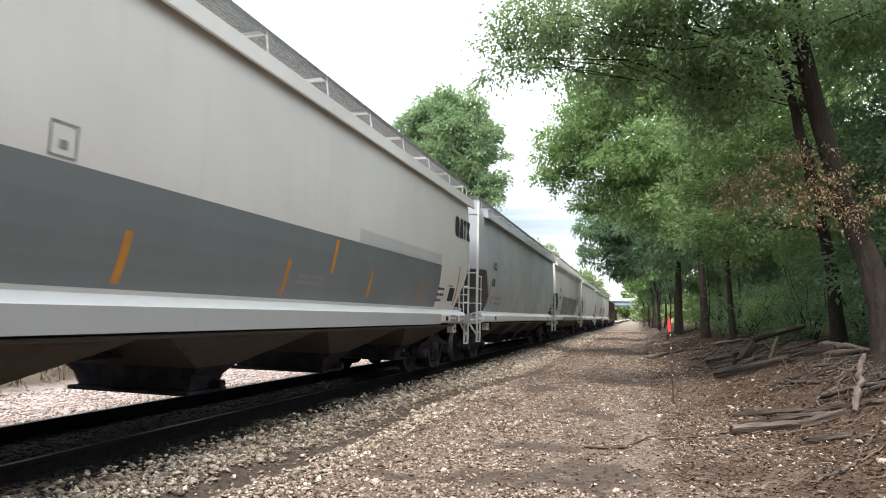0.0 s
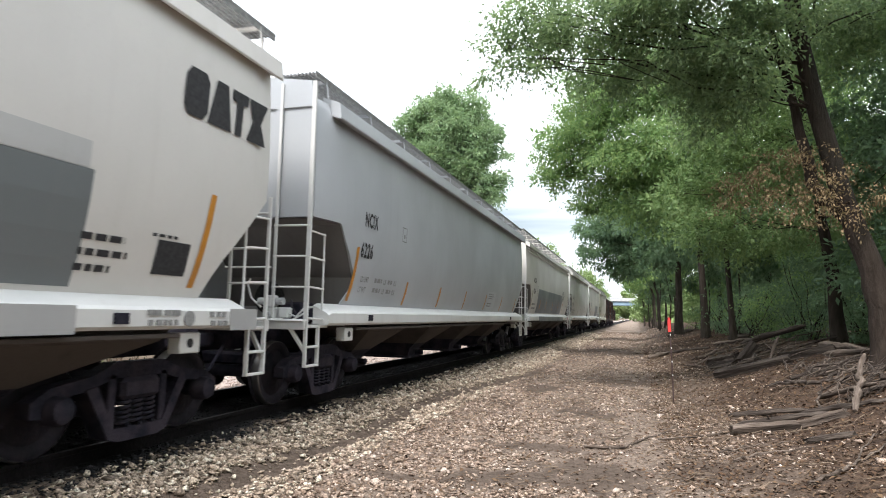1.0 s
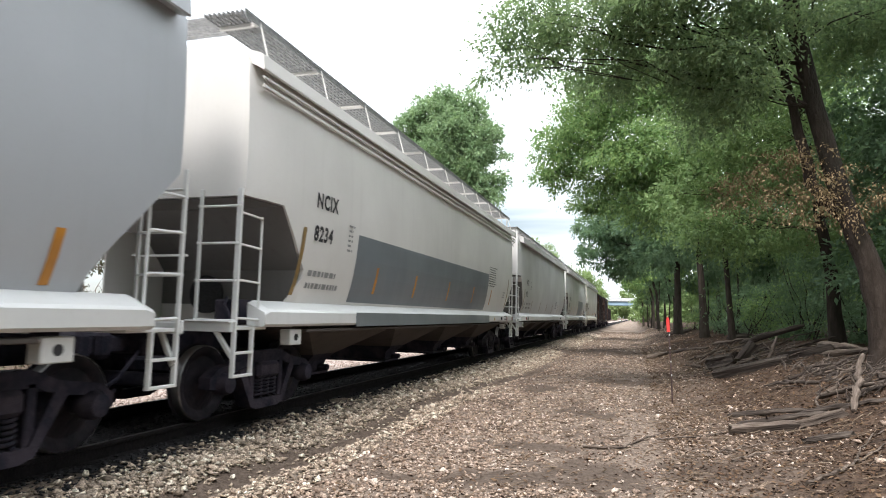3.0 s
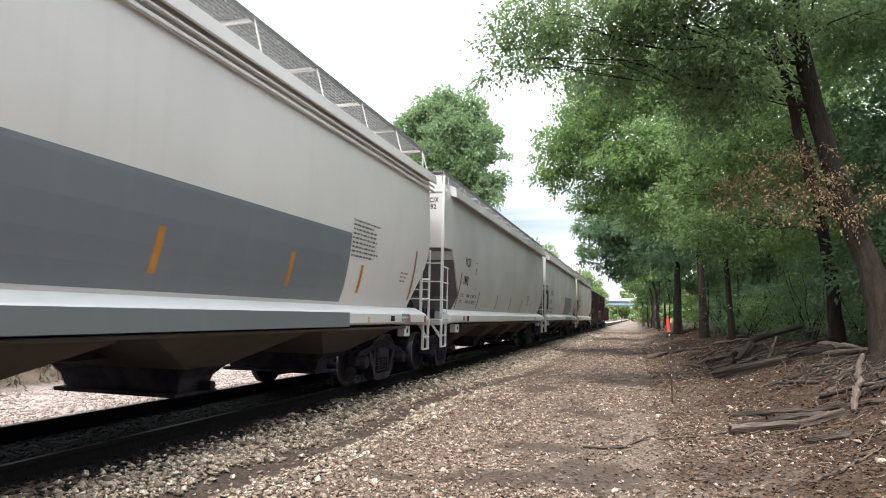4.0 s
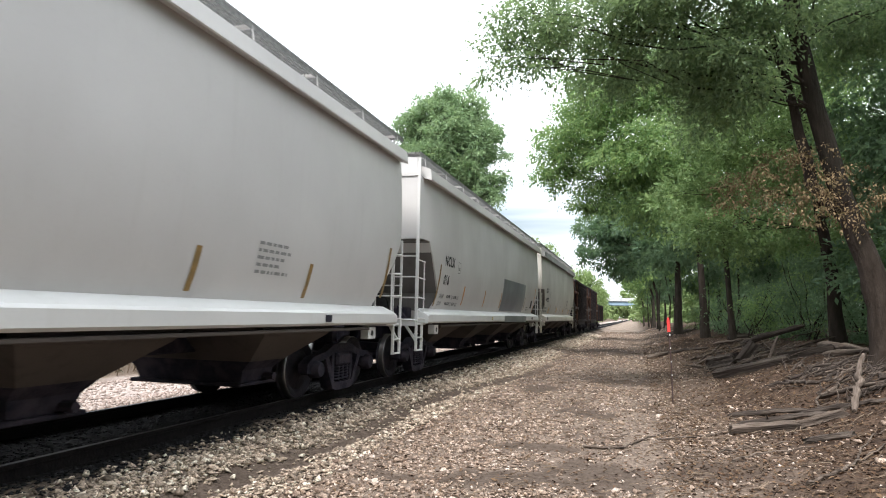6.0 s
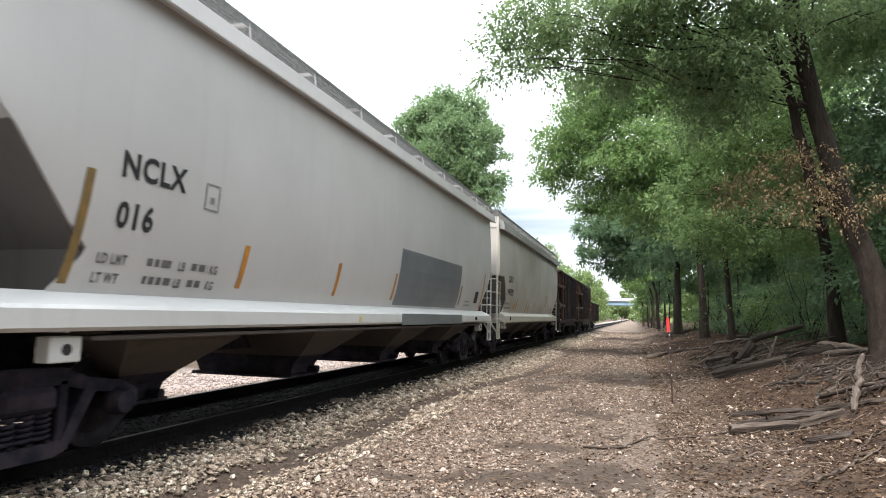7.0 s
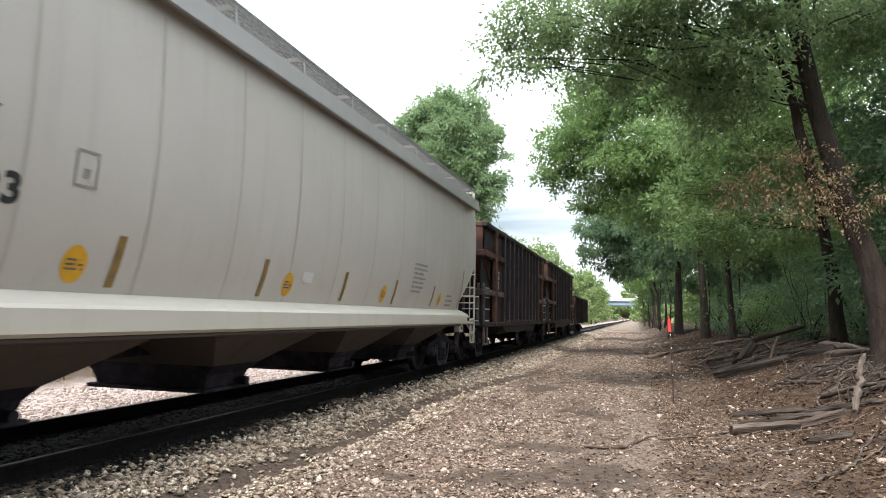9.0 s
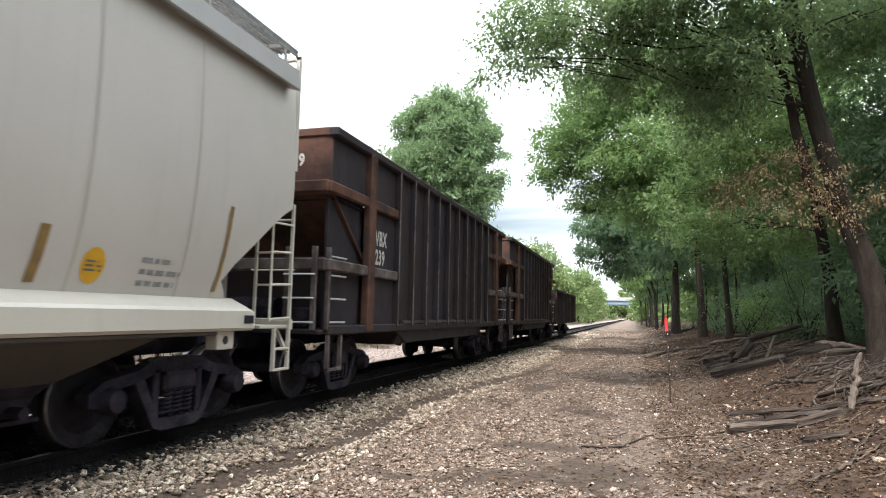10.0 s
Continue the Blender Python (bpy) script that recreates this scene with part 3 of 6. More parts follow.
def disc(parent, name, y, z, ry, rz, mat, off=0.006):
    n = 20
    v = [(side_x(z + rz * math.sin(k * math.tau / n)) + off, y + ry * math.cos(k * math.tau / n), z + rz * math.sin(k * math.tau / n)) for k in range(n)]
    return part(name, Shape().add(v, [tuple(range(n))]), mat, parent)


def frame_mark(parent, y, z, w, h, mat):
    s = Shape()
    b = 0.018
    for a in ((y, y + w, z, z + b), (y, y + w, z + h - b, z + h), (y, y + b, z, z + h), (y + w - b, y + w, z, z + h),
              (y + w * 0.35, y + w * 0.65, z + h * 0.25, z + h * 0.5)):
        q = patch(*a, 0.006)
        s.add(q.v, q.f)
    part("stencil_frame", s, mat, parent)


def turned(profile, n=28, caps=True):
    """A solid of revolution about x: (radius, x)."""
    s = Shape()
    s.loft([[(x, r * math.cos(k * math.tau / n), r * math.sin(k * math.tau / n)) for k in range(n)] for r, x in profile if r > 1e-6], True, caps)
    return s


WHEEL_R = 0.42
_w = [(0.09, 0.105), (0.13, 0.06), (0.30, 0.03), (0.35, 0.065), (0.40, 0.068), (0.418, 0.06), (0.42, -0.03), (0.432, -0.045), (0.447, -0.056),
      (0.44, -0.072), (0.35, -0.068), (0.30, -0.02), (0.13, -0.06), (0.09, -0.08)]
WHEEL_MESH = turned(_w).mesh("wheel", M_WHEEL, 40)
TREAD_MESH = turned([(0.410, 0.0690), (0.4195, 0.0625), (0.4222, 0.05), (0.4225, -0.03), (0.421, -0.034)], 28, False).mesh("tread", M_TREAD, 40)
AXLE_MESH = Shape().tube([(-1.02, 0, 0), (1.02, 0, 0)], 0.085, 12).mesh("axle", M_DARK, 40)


def spring_mesh():
    s = Shape()
    pts = [(0.062 * math.cos(k * 0.9), 0.062 * math.sin(k * 0.9), 0.235 * k / 38) for k in range(39)]
    s.tube(pts, 0.017, 6)
    return s.mesh("coil_spring", M_DARK, 60)


SPRING_MESH = spring_mesh()


def side_frame_mesh():
    """Cast truck side frame seen from the side, with its window openings left open."""
    s = Shape()
    x0, x1 = -0.075, 0.075
    top = [(-1.12, 0.50), (-0.95, 0.60), (-0.55, 0.66), (-0.30, 0.76), (0.30, 0.76), (0.55, 0.66), (0.95, 0.60), (1.12, 0.50),
           (1.12, 0.38), (0.98, 0.36), (0.92, 0.50), (0.58, 0.54), (0.32, 0.62), (-0.32, 0.62), (-0.58, 0.54), (-0.92, 0.50), (-0.98, 0.36), (-1.12, 0.38)]
    s.prism(top, "x", x0, x1)
    s.prism([(-0.62, 0.55), (-0.50, 0.57), (-0.30, 0.18), (0.30, 0.18), (0.50, 0.57), (0.62, 0.55), (0.36, 0.10), (0.24, 0.06), (-0.24, 0.06), (-0.36, 0.10)], "x", x0 - 0.02, x1 + 0.02)
    s.box(x0, -0.36, 0.16, x1, -0.27, 0.66, 0.01).box(x0, 0.27, 0.16, x1, 0.36, 0.66, 0.01)
    return s.mesh("side_frame", M_DARK, 30)


FRAME_MESH = side_frame_mesh()
CAP_MESH = turned([(0.05, 0.13), (0.10, 0.115), (0.125, 0.05), (0.125, -0.05)], 14).mesh("bearing_cap", M_DARK, 40)
BOLSTER_MESH = Shape().box(-1.12, -0.24, 0.42, 1.12, 0.24, 0.62, 0.04).mesh("truck_bolster", M_DARK)
SHOE_MESH = Shape().tube([(-0.9, 0, 0), (0.9, 0, 0)], 0.05, 8).mesh("brake_beam", M_DARK)
WHEELSETS = []


def truck(car, y):
    part("truck_bolster", BOLSTER_MESH, None, car, at=pose(0, y, 0))
    for d in (-0.89, 0.89):
        ax = part("wheelset", AXLE_MESH, None, car, "steel axle with two rusty wheels", at=pose(0, y + d, WHEEL_R))
        WHEELSETS.append((ax, y + d))
        for side in (-1, 1):
            turn = pose(side * 0.755, 0, 0, 0, 0, 0 if side > 0 else 180)
            part("wheel", WHEEL_MESH, None, ax, at=turn)
            part("tread", TREAD_MESH, None, ax, at=turn)
        part("brake_beam", SHOE_MESH, None, car, at=pose(0, y + d * 0.42, 0.33))
    for side in (-1, 1):
        fr = part("side_frame", FRAME_MESH, None, car, at=pose(side * 1.0, y, 0, 0, 0, 0 if side > 0 else 180))
        for k in (-0.15, 0.0, 0.15):
            part("coil_spring", SPRING_MESH, None, fr, at=pose(0.03, k, 0.185))
        for d in (-0.89, 0.89):
            part("bearing_cap", CAP_MESH, None, fr, at=pose(0.06, d, WHEEL_R))


def coupler(car, y, s):
    sh = Shape().box(-0.09, min(y, y + s * 0.75), 0.76, 0.09, max(y, y + s * 0.75), 0.94, 0.02)
    e = y + s * 0.0
    sh.box(-0.20, min(e, e - s * 0.22), 0.70, 0.16, max(e, e - s * 0.22), 1.0, 0.05)
    part("coupler", sh, M_DARK, car)
    hose = [(0.28, y + s * 0.5, 0.78), (0.30, y + s * 0.2, 0.5), (0.22, y - s * 0.1, 0.33), (0.12, y - s * 0.3, 0.36)]
    part("air_hose", Shape().tube(hose, 0.022, 7), M_DARK, car)


def ladders(car, mat, L, end, tall, brace=True, platform_mat=None):
    """End and side ladders, grab irons, stirrup step and platform at one end of a covered hopper. end 0: leading end, 1: trailing."""
    def yy(a):
        return a if end == 0 else L - a
    pm = platform_mat or mat
    pl = Shape()
    a, b = sorted((yy(-0.06), yy(0.62)))
    pl.box(-1.5, a, 1.04, 1.5, b, 1.075, 0.006)
    c, d = sorted((yy(-0.06), yy(-0.02)))
    pl.box(-1.52, c, 1.02, 1.52, d, 1.13, 0.006)
    part("end_platform", pl, pm, car, "painted steel end platform")
    for side in (1, -1):
        wide = 0.062 if end == 0 else 0.04
        rails = Shape().box(min(side * (1.53 - wide), side * 1.53), min(yy(0), yy(0.035)), 1.03, max(side * (1.53 - wide), side * 1.53), max(yy(0), yy(0.035)), (4.28 if tall else 2.55), 0.006)
        rails.box(min(side * 0.995, side * 1.035), min(yy(0), yy(0.03)), 1.07, max(side * 0.995, side * 1.035), max(yy(0), yy(0.03)), (4.28 if tall and end == 0 else 2.55), 0.006)
        lad = part("end_ladder", rails, mat, car)
        # bent grab irons that reach past the rails, with their bolts
        for z in (1.13, 1.75) if end else (1.13,):
            part("grab_iron", Shape().tube([(side * 0.93, yy(-0.01), z), (side * 0.95, yy(-0.07), z), (side * 1.50, yy(-0.07), z), (side * 1.52, yy(-0.01), z)], 0.012, 6), mat, lad)
        for z in (1.14, 1.56, 1.96, 2.36):
            for q in (1.015, 1.50):
                part("bolt", Shape().tube([(side * q, yy(-0.022), z), (side * q, yy(0.01), z)], 0.017, 6), mat, lad)
        for z in (1.14, 1.56, 1.96, 2.36):
            part("rung", Shape().tube([(side * 1.0, yy(0.02), z), (side * 1.5, yy(0.02), z)], 0.014, 6), mat, lad)
        sl = part("side_ladder", Shape().tube([(side * 1.50, yy(0.44), 1.12), (side * 1.50, yy(0.44), 2.30)], 0.015, 6), mat, car)
        for z in (1.16, 1.56, 1.94, 2.28):
            part("rung", Shape().tube([(side * 1.50, yy(0.03), z), (side * 1.53, yy(0.06), z + 0.005), (side * 1.53, yy(0.40), z - 0.01), (side * 1.50, yy(0.44), z - 0.02)], 0.014, 6), mat, sl)
        st = Shape()
        for k in (0.0, 0.32):
            p, q = sorted((yy(k), yy(k + 0.032)))
            st.box(min(side * 1.48, side * 1.53), p, 0.56, max(side * 1.48, side * 1.53), q, 1.05, 0.006)
        for z in (0.56, 0.80):
            p, q = sorted((yy(0), yy(0.355)))
            st.box(min(side * 1.48, side * 1.53), p, z - 0.014, max(side * 1.48, side * 1.53), q, z + 0.014, 0.004)
        part("stirrup_step", st, mat, car)
        if brace:
            part("step_brace", Shape().tube([(side * 1.5, yy(0.03), 0.74), (side * 1.3, yy(-0.02), 1.04)], 0.028, 4), mat, car)
        br = Shape()
        p, q = sorted((yy(1.12), yy(1.40)))
        br.box(side * 1.38, p, 0.84, side * 1.52, q, 1.03, 0.01)
        part("jacking_pad", br, mat, car)
        p, q = sorted((yy(1.22), yy(1.31)))
        # solid black disc; its colour gives the dark inside of the hole
        part("pad_slot", Shape().tube([(side * 1.515, (p + q) / 2, 0.935), (side * 1.524, (p + q) / 2, 0.935)], 0.045, 10), M_INK, car, "black disc painted as a shaded jacking hole")
    # end sheet braces and draught gear under the platform
    part("end_post", Shape().box(-0.2, min(yy(0.1), yy(0.5)), 0.72, 0.2, max(yy(0.1), yy(0.5)), 1.04, 0.02), M_DARK, car)


def roof_gear(car, L, mat, style):
    """Hatch trough, running boards on posts and their gratings."""
    n = 9
    for i in range(n):
        y0 = 0.9 + (L - 1.8) / n * i
        hat = Shape().box(-0.34, y0 + 0.04, 4.23, 0.34, y0 + (L - 1.8) / n - 0.04, 4.42, 0.04)
        part("roof_hatch", hat, mat, car)
    z = {"low": 4.40, "high": 4.56, "mid": 4.45, "raised": 4.48}[style]
    for side in (1, -1):
        g = Shape()
        a, b = (0.98, 1.48) if style != "high" else (0.86, 1.40)
        a, b = side * a, side * b
        lo, hi = min(a, b), max(a, b)
        for k in range(10):
            x = lo + (hi - lo) * k / 9
            g.box(x - 0.010, 0.05, z, x + 0.012, L - 0.05, z + 0.03)
        for i in range(int(L / 0.12)):
            g.box(lo, 0.1 + i * 0.12, z + 0.004, hi, 0.13 + i * 0.12, z + 0.026)
        g.box(hi - 0.008, 0.05, z - 0.05, hi + 0.008, L - 0.05, z + 0.035)
        part("running_board", g, M_GRATE, car, "steel grating roof walkway")
        post = Shape().tube([(side * 1.52, 0, 4.14), (hi if side > 0 else lo, 0, z)], 0.010, 5).box(lo, -0.02, z - 0.04, hi, 0.02, z).mesh("walkway_bracket", mat)
        for i in range(11):
            part("walkway_bracket", post, None, car, at=pose(0, 0.35 + (L - 0.7) * i / 10, 0))
    for y in (0.12, L - 0.55):
        cross = Shape().box(-1.28, y, z + 0.004, -1.24, y + 0.44, z + 0.026).box(1.24, y, z + 0.004, 1.28, y + 0.44, z + 0.026)
        for k in range(8):
            cross.box(-1.28, y + k * 0.06, z, 1.28, y + k * 0.06 + 0.02, z + 0.03)
        part("end_walkway", cross, M_GRATE, car)
    y = L - 0.06
    rail = Shape().tube([(1.32, y, 3.0), (1.32, y, z + 0.05), (1.0, y, z + 0.12), (-1.0, y, z + 0.12), (-1.32, y, z + 0.05), (-1.32, y, 3.0)], 0.02, 6)
    part("roof_handrail", rail, mat, car)


def covered_hopper(label, y0, body, sill, hopper=None, roof="mid", bays=4, L=CAR_L, tall=True, roofmat=None, eave_h=0.24, inset=0.42, sill_z=1.07, taper=0.955, eave_in=0.42, bay_half=(0.80, 0.38), step=3.1, bay_shift=-0.2, stepped=False, rear_in=1.05):
    car = thing("covered_hopper", label, "railcar", pose(TRACK_X, y0, 0), group="train")
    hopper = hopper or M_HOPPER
    roofmat = roofmat or body
    # body shell: station (y, lowest z, share of full width)
    stations = [(0.055, 2.48, taper), (0.20, 2.48, 0.5 * taper + 0.49), (0.45, 2.48, 0.992), (0.74, 2.48, 0.998), (1.06, 2.13, 1.0), (1.39, 1.77, 1.0), (1.42, 1.29, 1.0)]
    if stepped:
        # the end sheet stops higher, with a small step before the slope
        stations = [(0.055, 2.71, taper), (0.20, 2.71, 0.5 * taper + 0.49), (0.48, 2.70, 0.992), (0.55, 2.56, 0.995), (0.66, 2.46, 0.998), (1.17, 1.90, 1.0), (1.39, 1.70, 1.0), (1.42, 1.29, 1.0)]
    mid = [(1.9, 1.27, 1.0)] + [(L * k / 12, 1.27, 1.0) for k in range(2, 11)] + [(L - 1.9, 1.27, 1.0)]
    k = rear_in / 1.05
    rear = [(0.12, 2.48, taper), (0.25 * k, 2.36, 0.5 * taper + 0.49), (0.45 * k, 2.17, 0.992), (0.65 * k, 1.95, 0.998), (0.85 * k, 1.72, 1.0), (0.98 * k, 1.50, 1.0), (rear_in, 1.29, 1.0)]
    both = stations + mid + [(L - a, b, c) for a, b, c in reversed(rear)]
    rings = []
    for y, zb, w in both:
        zs = [max(z, zb + 0.0004 * k) for k, z in enumerate(W_Z)]
        right = [(side_x(z) * w, y, z) for z in zs]
        top = [(1.50 * w, y, 4.10), (0.9 * w, y, 4.20), (0.35 * w, y, 4.26)]
        half = right + top
        rings.append(half + [(-x, yy, z) for x, yy, z in reversed(half)])
    part("body", Shape().loft(rings), body, car, smooth=38)
    # thin sheet below the end slope; its dark colour stands in for shade
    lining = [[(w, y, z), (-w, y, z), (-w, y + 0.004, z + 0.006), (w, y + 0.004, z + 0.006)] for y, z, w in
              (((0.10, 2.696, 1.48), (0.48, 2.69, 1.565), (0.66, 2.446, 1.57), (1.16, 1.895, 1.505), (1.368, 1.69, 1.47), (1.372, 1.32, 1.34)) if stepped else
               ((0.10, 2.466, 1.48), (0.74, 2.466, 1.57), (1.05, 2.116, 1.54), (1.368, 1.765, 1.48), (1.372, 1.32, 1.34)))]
    part("end_slope_sheet", Shape().loft(lining), M_ENDSHADE, car, "dirty end slope lining, darkened for deep shade")
    # eave lip on both sides
    for side in (1, -1):
        e = Shape()
        zt = 3.88 + eave_h
        prof = [(side * 1.53, 3.93), (side * 1.68, 3.885), (side * 1.692, 3.90), (side * 1.665, zt - 0.02), (side * 1.63, zt), (side * 1.40, zt + 0.08), (side * 1.40, 4.0)]
        if not tall:
            prof = [(side * 1.55, 3.94), (side * 1.645, 3.88), (side * 1.655, 3.90), (side * 1.635, zt - 0.02), (side * 1.60, zt), (side * 1.40, zt + 0.07), (side * 1.40, 4.0)]
        e.prism(prof, "y", eave_in if tall else 0.1, L - (0.3 if tall else 0.1))
        part("roof_eave", e, roofmat, car, "pressed roof edge with a dark underside")
        # side sill with a sloping top
        sl = Shape()
        prof = [(side * 1.38, 1.09), (side * 1.58, sill_z), (side * 1.615, sill_z + 0.03), (side * 1.615, 1.235), (side * 1.59, 1.265), (side * 1.38, 1.365)]
        sl.loft([[(x, inset, z - (0.03 if z > 1.2 else 0)) for x, z in prof], [(x, inset + 0.1, z) for x, z in prof],
                 [(x, L - inset - 0.1, z) for x, z in prof], [(x, L - inset, z - (0.03 if z > 1.2 else 0)) for x, z in prof]])
        part("side_sill", sl, sill, car)
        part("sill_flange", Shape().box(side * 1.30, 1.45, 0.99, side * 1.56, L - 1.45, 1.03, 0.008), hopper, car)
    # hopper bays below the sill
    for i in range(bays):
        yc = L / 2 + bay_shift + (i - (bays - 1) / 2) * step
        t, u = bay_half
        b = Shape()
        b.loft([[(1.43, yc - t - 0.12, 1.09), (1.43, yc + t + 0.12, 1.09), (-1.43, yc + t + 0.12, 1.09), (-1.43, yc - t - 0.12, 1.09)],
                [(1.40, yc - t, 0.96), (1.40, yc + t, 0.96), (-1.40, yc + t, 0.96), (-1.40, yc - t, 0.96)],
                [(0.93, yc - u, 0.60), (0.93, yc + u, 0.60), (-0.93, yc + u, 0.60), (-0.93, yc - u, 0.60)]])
        bay = part("hopper_bay", b, hopper, car, "dust-stained hopper funnel, darkened for shade under the car")
        g = Shape().loft([[(0.95, yc - u - 0.02, 0.615), (0.95, yc + u + 0.02, 0.615), (-0.95, yc + u + 0.02, 0.615), (-0.95, yc - u - 0.02, 0.615)],
                          [(0.82, yc - u + 0.03, 0.50), (0.82, yc + u - 0.03, 0.50), (-0.82, yc + u - 0.03, 0.50), (-0.82, yc - u + 0.03, 0.50)],
                          [(0.77, yc - u + 0.08, 0.33), (0.77, yc + u - 0.08, 0.33), (-0.77, yc + u - 0.08, 0.33), (-0.77, yc - u + 0.08, 0.33)]])
        gate = part("outlet_gate", g, M_DARK, bay, "dark discharge gate")
        part("gate_shaft", Shape().tube([(-0.95, yc + u - 0.2, 0.40), (0.95, yc + u - 0.2, 0.40)], 0.05, 8), M_DARK, bay)
        part("gate_frame", Shape().box(-0.84, yc - u - 0.03, 0.30, 0.84, yc + u + 0.03, 0.345, 0.01), M_DARK, bay)
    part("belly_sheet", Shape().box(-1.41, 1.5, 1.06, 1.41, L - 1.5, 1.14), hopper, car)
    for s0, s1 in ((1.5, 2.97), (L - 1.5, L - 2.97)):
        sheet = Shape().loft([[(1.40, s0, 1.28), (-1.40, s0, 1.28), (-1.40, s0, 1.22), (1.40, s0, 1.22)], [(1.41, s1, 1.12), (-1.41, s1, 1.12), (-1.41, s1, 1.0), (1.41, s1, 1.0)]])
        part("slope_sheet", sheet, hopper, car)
    part("centre_sill", Shape().box(-0.26, 0.1, 0.72, 0.26, L - 0.1, 1.05, 0.02), M_DARK, car)
    for e in (0, 1):
        y = 0.95 if e == 0 else L - 0.95
        yb = 1.38 if e == 0 else L - 1.38
        d = 1 if e == 0 else -1
        part("end_bulkhead", Shape().box(-1.37, min(yb, yb + d * 0.04), 1.05, 1.37, max(yb, yb + d * 0.04), 1.31), body, car)
        rows = [(1.29, 1.12), (1.40, 1.18), (1.52, 1.28), (1.64, 1.37), (1.76, 1.40)]
        if e == 1:
            part("side_gusset", Shape().box(1.02, L - 1.38, 1.075, 1.045, L - 0.72, 2.05).box(1.0, L - 0.74, 1.075, 1.07, L - 0.66, 2.46), M_ENDSHADE, car, "gusset plate under the end slope, dirty and darkened for shade")
        for side in (1, -1) if e == 0 or rear_in > 1.3 else ():
            flap = Shape()
            outer = [[(side * (side_x(z) + o), L - q if e else q, z) for q in (a, 1.43) for o in ((0.0, -0.02) if q < 1.43 else (-0.02, 0.0))] for z, a in rows]
            flap.loft(outer)
            part("side_flap", flap, body, car)
        part("shear_plate", Shape().box(-0.62, min(yb, yb - d * 1.0), 1.075, -0.60, max(yb, yb - d * 1.0), 2.2), body, car)
        # no cut-out here: a black disc paints the dark of the opening
        part("bulkhead_hole", Shape().tube([(0.12, yb + d * 0.10, 1.45), (0.12, yb - d * 0.05, 1.45)], 0.25, 20), M_INK, car, "black disc painted as a shaded round opening in the end sheet")
        part("relay_valve", Shape().box(0.65, y - 0.15, 1.075, 1.0, y + 0.2, 1.38, 0.03).tube([(0.8, y - 0.1, 1.4), (0.95, y - 0.35, 1.3), (1.2, y - 0.5, 1.1)], 0.02, 6), M_DARK, car)
    for end in (0, 1):
        ladders(car, sill, L, end, tall and end == 0)
    if tall:
        part("end_sheet_edge", Shape().box(0.93, 0.02, 2.48, 1.02, 0.075, 4.1), body, car)
        part("end_header", Shape().prism([(-1.47, 3.95), (1.47, 3.95), (1.44, 4.30), (0.9, 4.38), (-0.9, 4.38), (-1.44, 4.30)], "y", 0.03, 0.07), body, car, "end sheet carried up to the walkway")
    roof_gear(car, L, roofmat, roof)
    truck(car, 1.37)
    truck(car, L - 1.37)
    coupler(car, -0.45, 1)
    coupler(car, L + 0.45, -1)
    return car


def end_writing(car, body, x, z, size, mat, face=0.048):
    ob = writing(car, body, 0, 0, size, mat, flat=0.0)
    for p in ob.data.vertices:
        p.co = (x + p.co.y, face, z + p.co.z)


def tapes(car, mat, ys, z0=1.42, z1=1.86, w=0.085):
    for y in ys:
        part("reflector_strip", patch(y + 0.06, y + 0.06 + w, z0, z1, 0.007, 0.05), mat, car)


def tag_plate(car, y, z, w=0.16, h=0.09, mat=None):
    part("tag_plate", Shape().box(1.618, y, z, 1.632, y + w, z + h, 0.004), mat or M_DARK, car)


def sill_text(car, y, z, lines, width, seed):
    """Faint stencilling on the side sill, too worn to read."""
    rng = random.Random(seed)
    s = Shape()
    for i in range(lines):
        yy = y + rng.uniform(0, 0.04)
        while yy < y + width:
            w = rng.uniform(0.03, 0.08)
            zz = z - i * 0.085
            s.box(1.617, yy, zz - 0.05, 1.6275, yy + w, zz)
            yy += w + rng.uniform(0.012, 0.05)
    tagged(part("stencil_text", s, M_INKSOFT, car), kind="stuff")


def load_lines(car, y, z, mat, seed, wide=1.5, size=0.115):
    """Two lines of load limits: the words stand, the worn figures are short bars."""
    for k, head in enumerate(("LD LMT", "LT WT")):
        zz = z - 0.155 * k
        writing(car, head, y, zz - 0.08, size, mat, squeeze=0.72)
        bars(car, y + 0.36 * wide, zz, 1, 0.26 * wide, 0.15, mat, seed + k)
        writing(car, "LB", y + 0.62 * wide, zz - 0.08, size, mat, squeeze=0.72)
        bars(car, y + 0.74 * wide, zz, 1, 0.16 * wide, 0.15, mat, seed + 5 + k)
        writing(car, "KG", y + 0.92 * wide, zz - 0.08, size, mat, squeeze=0.72)


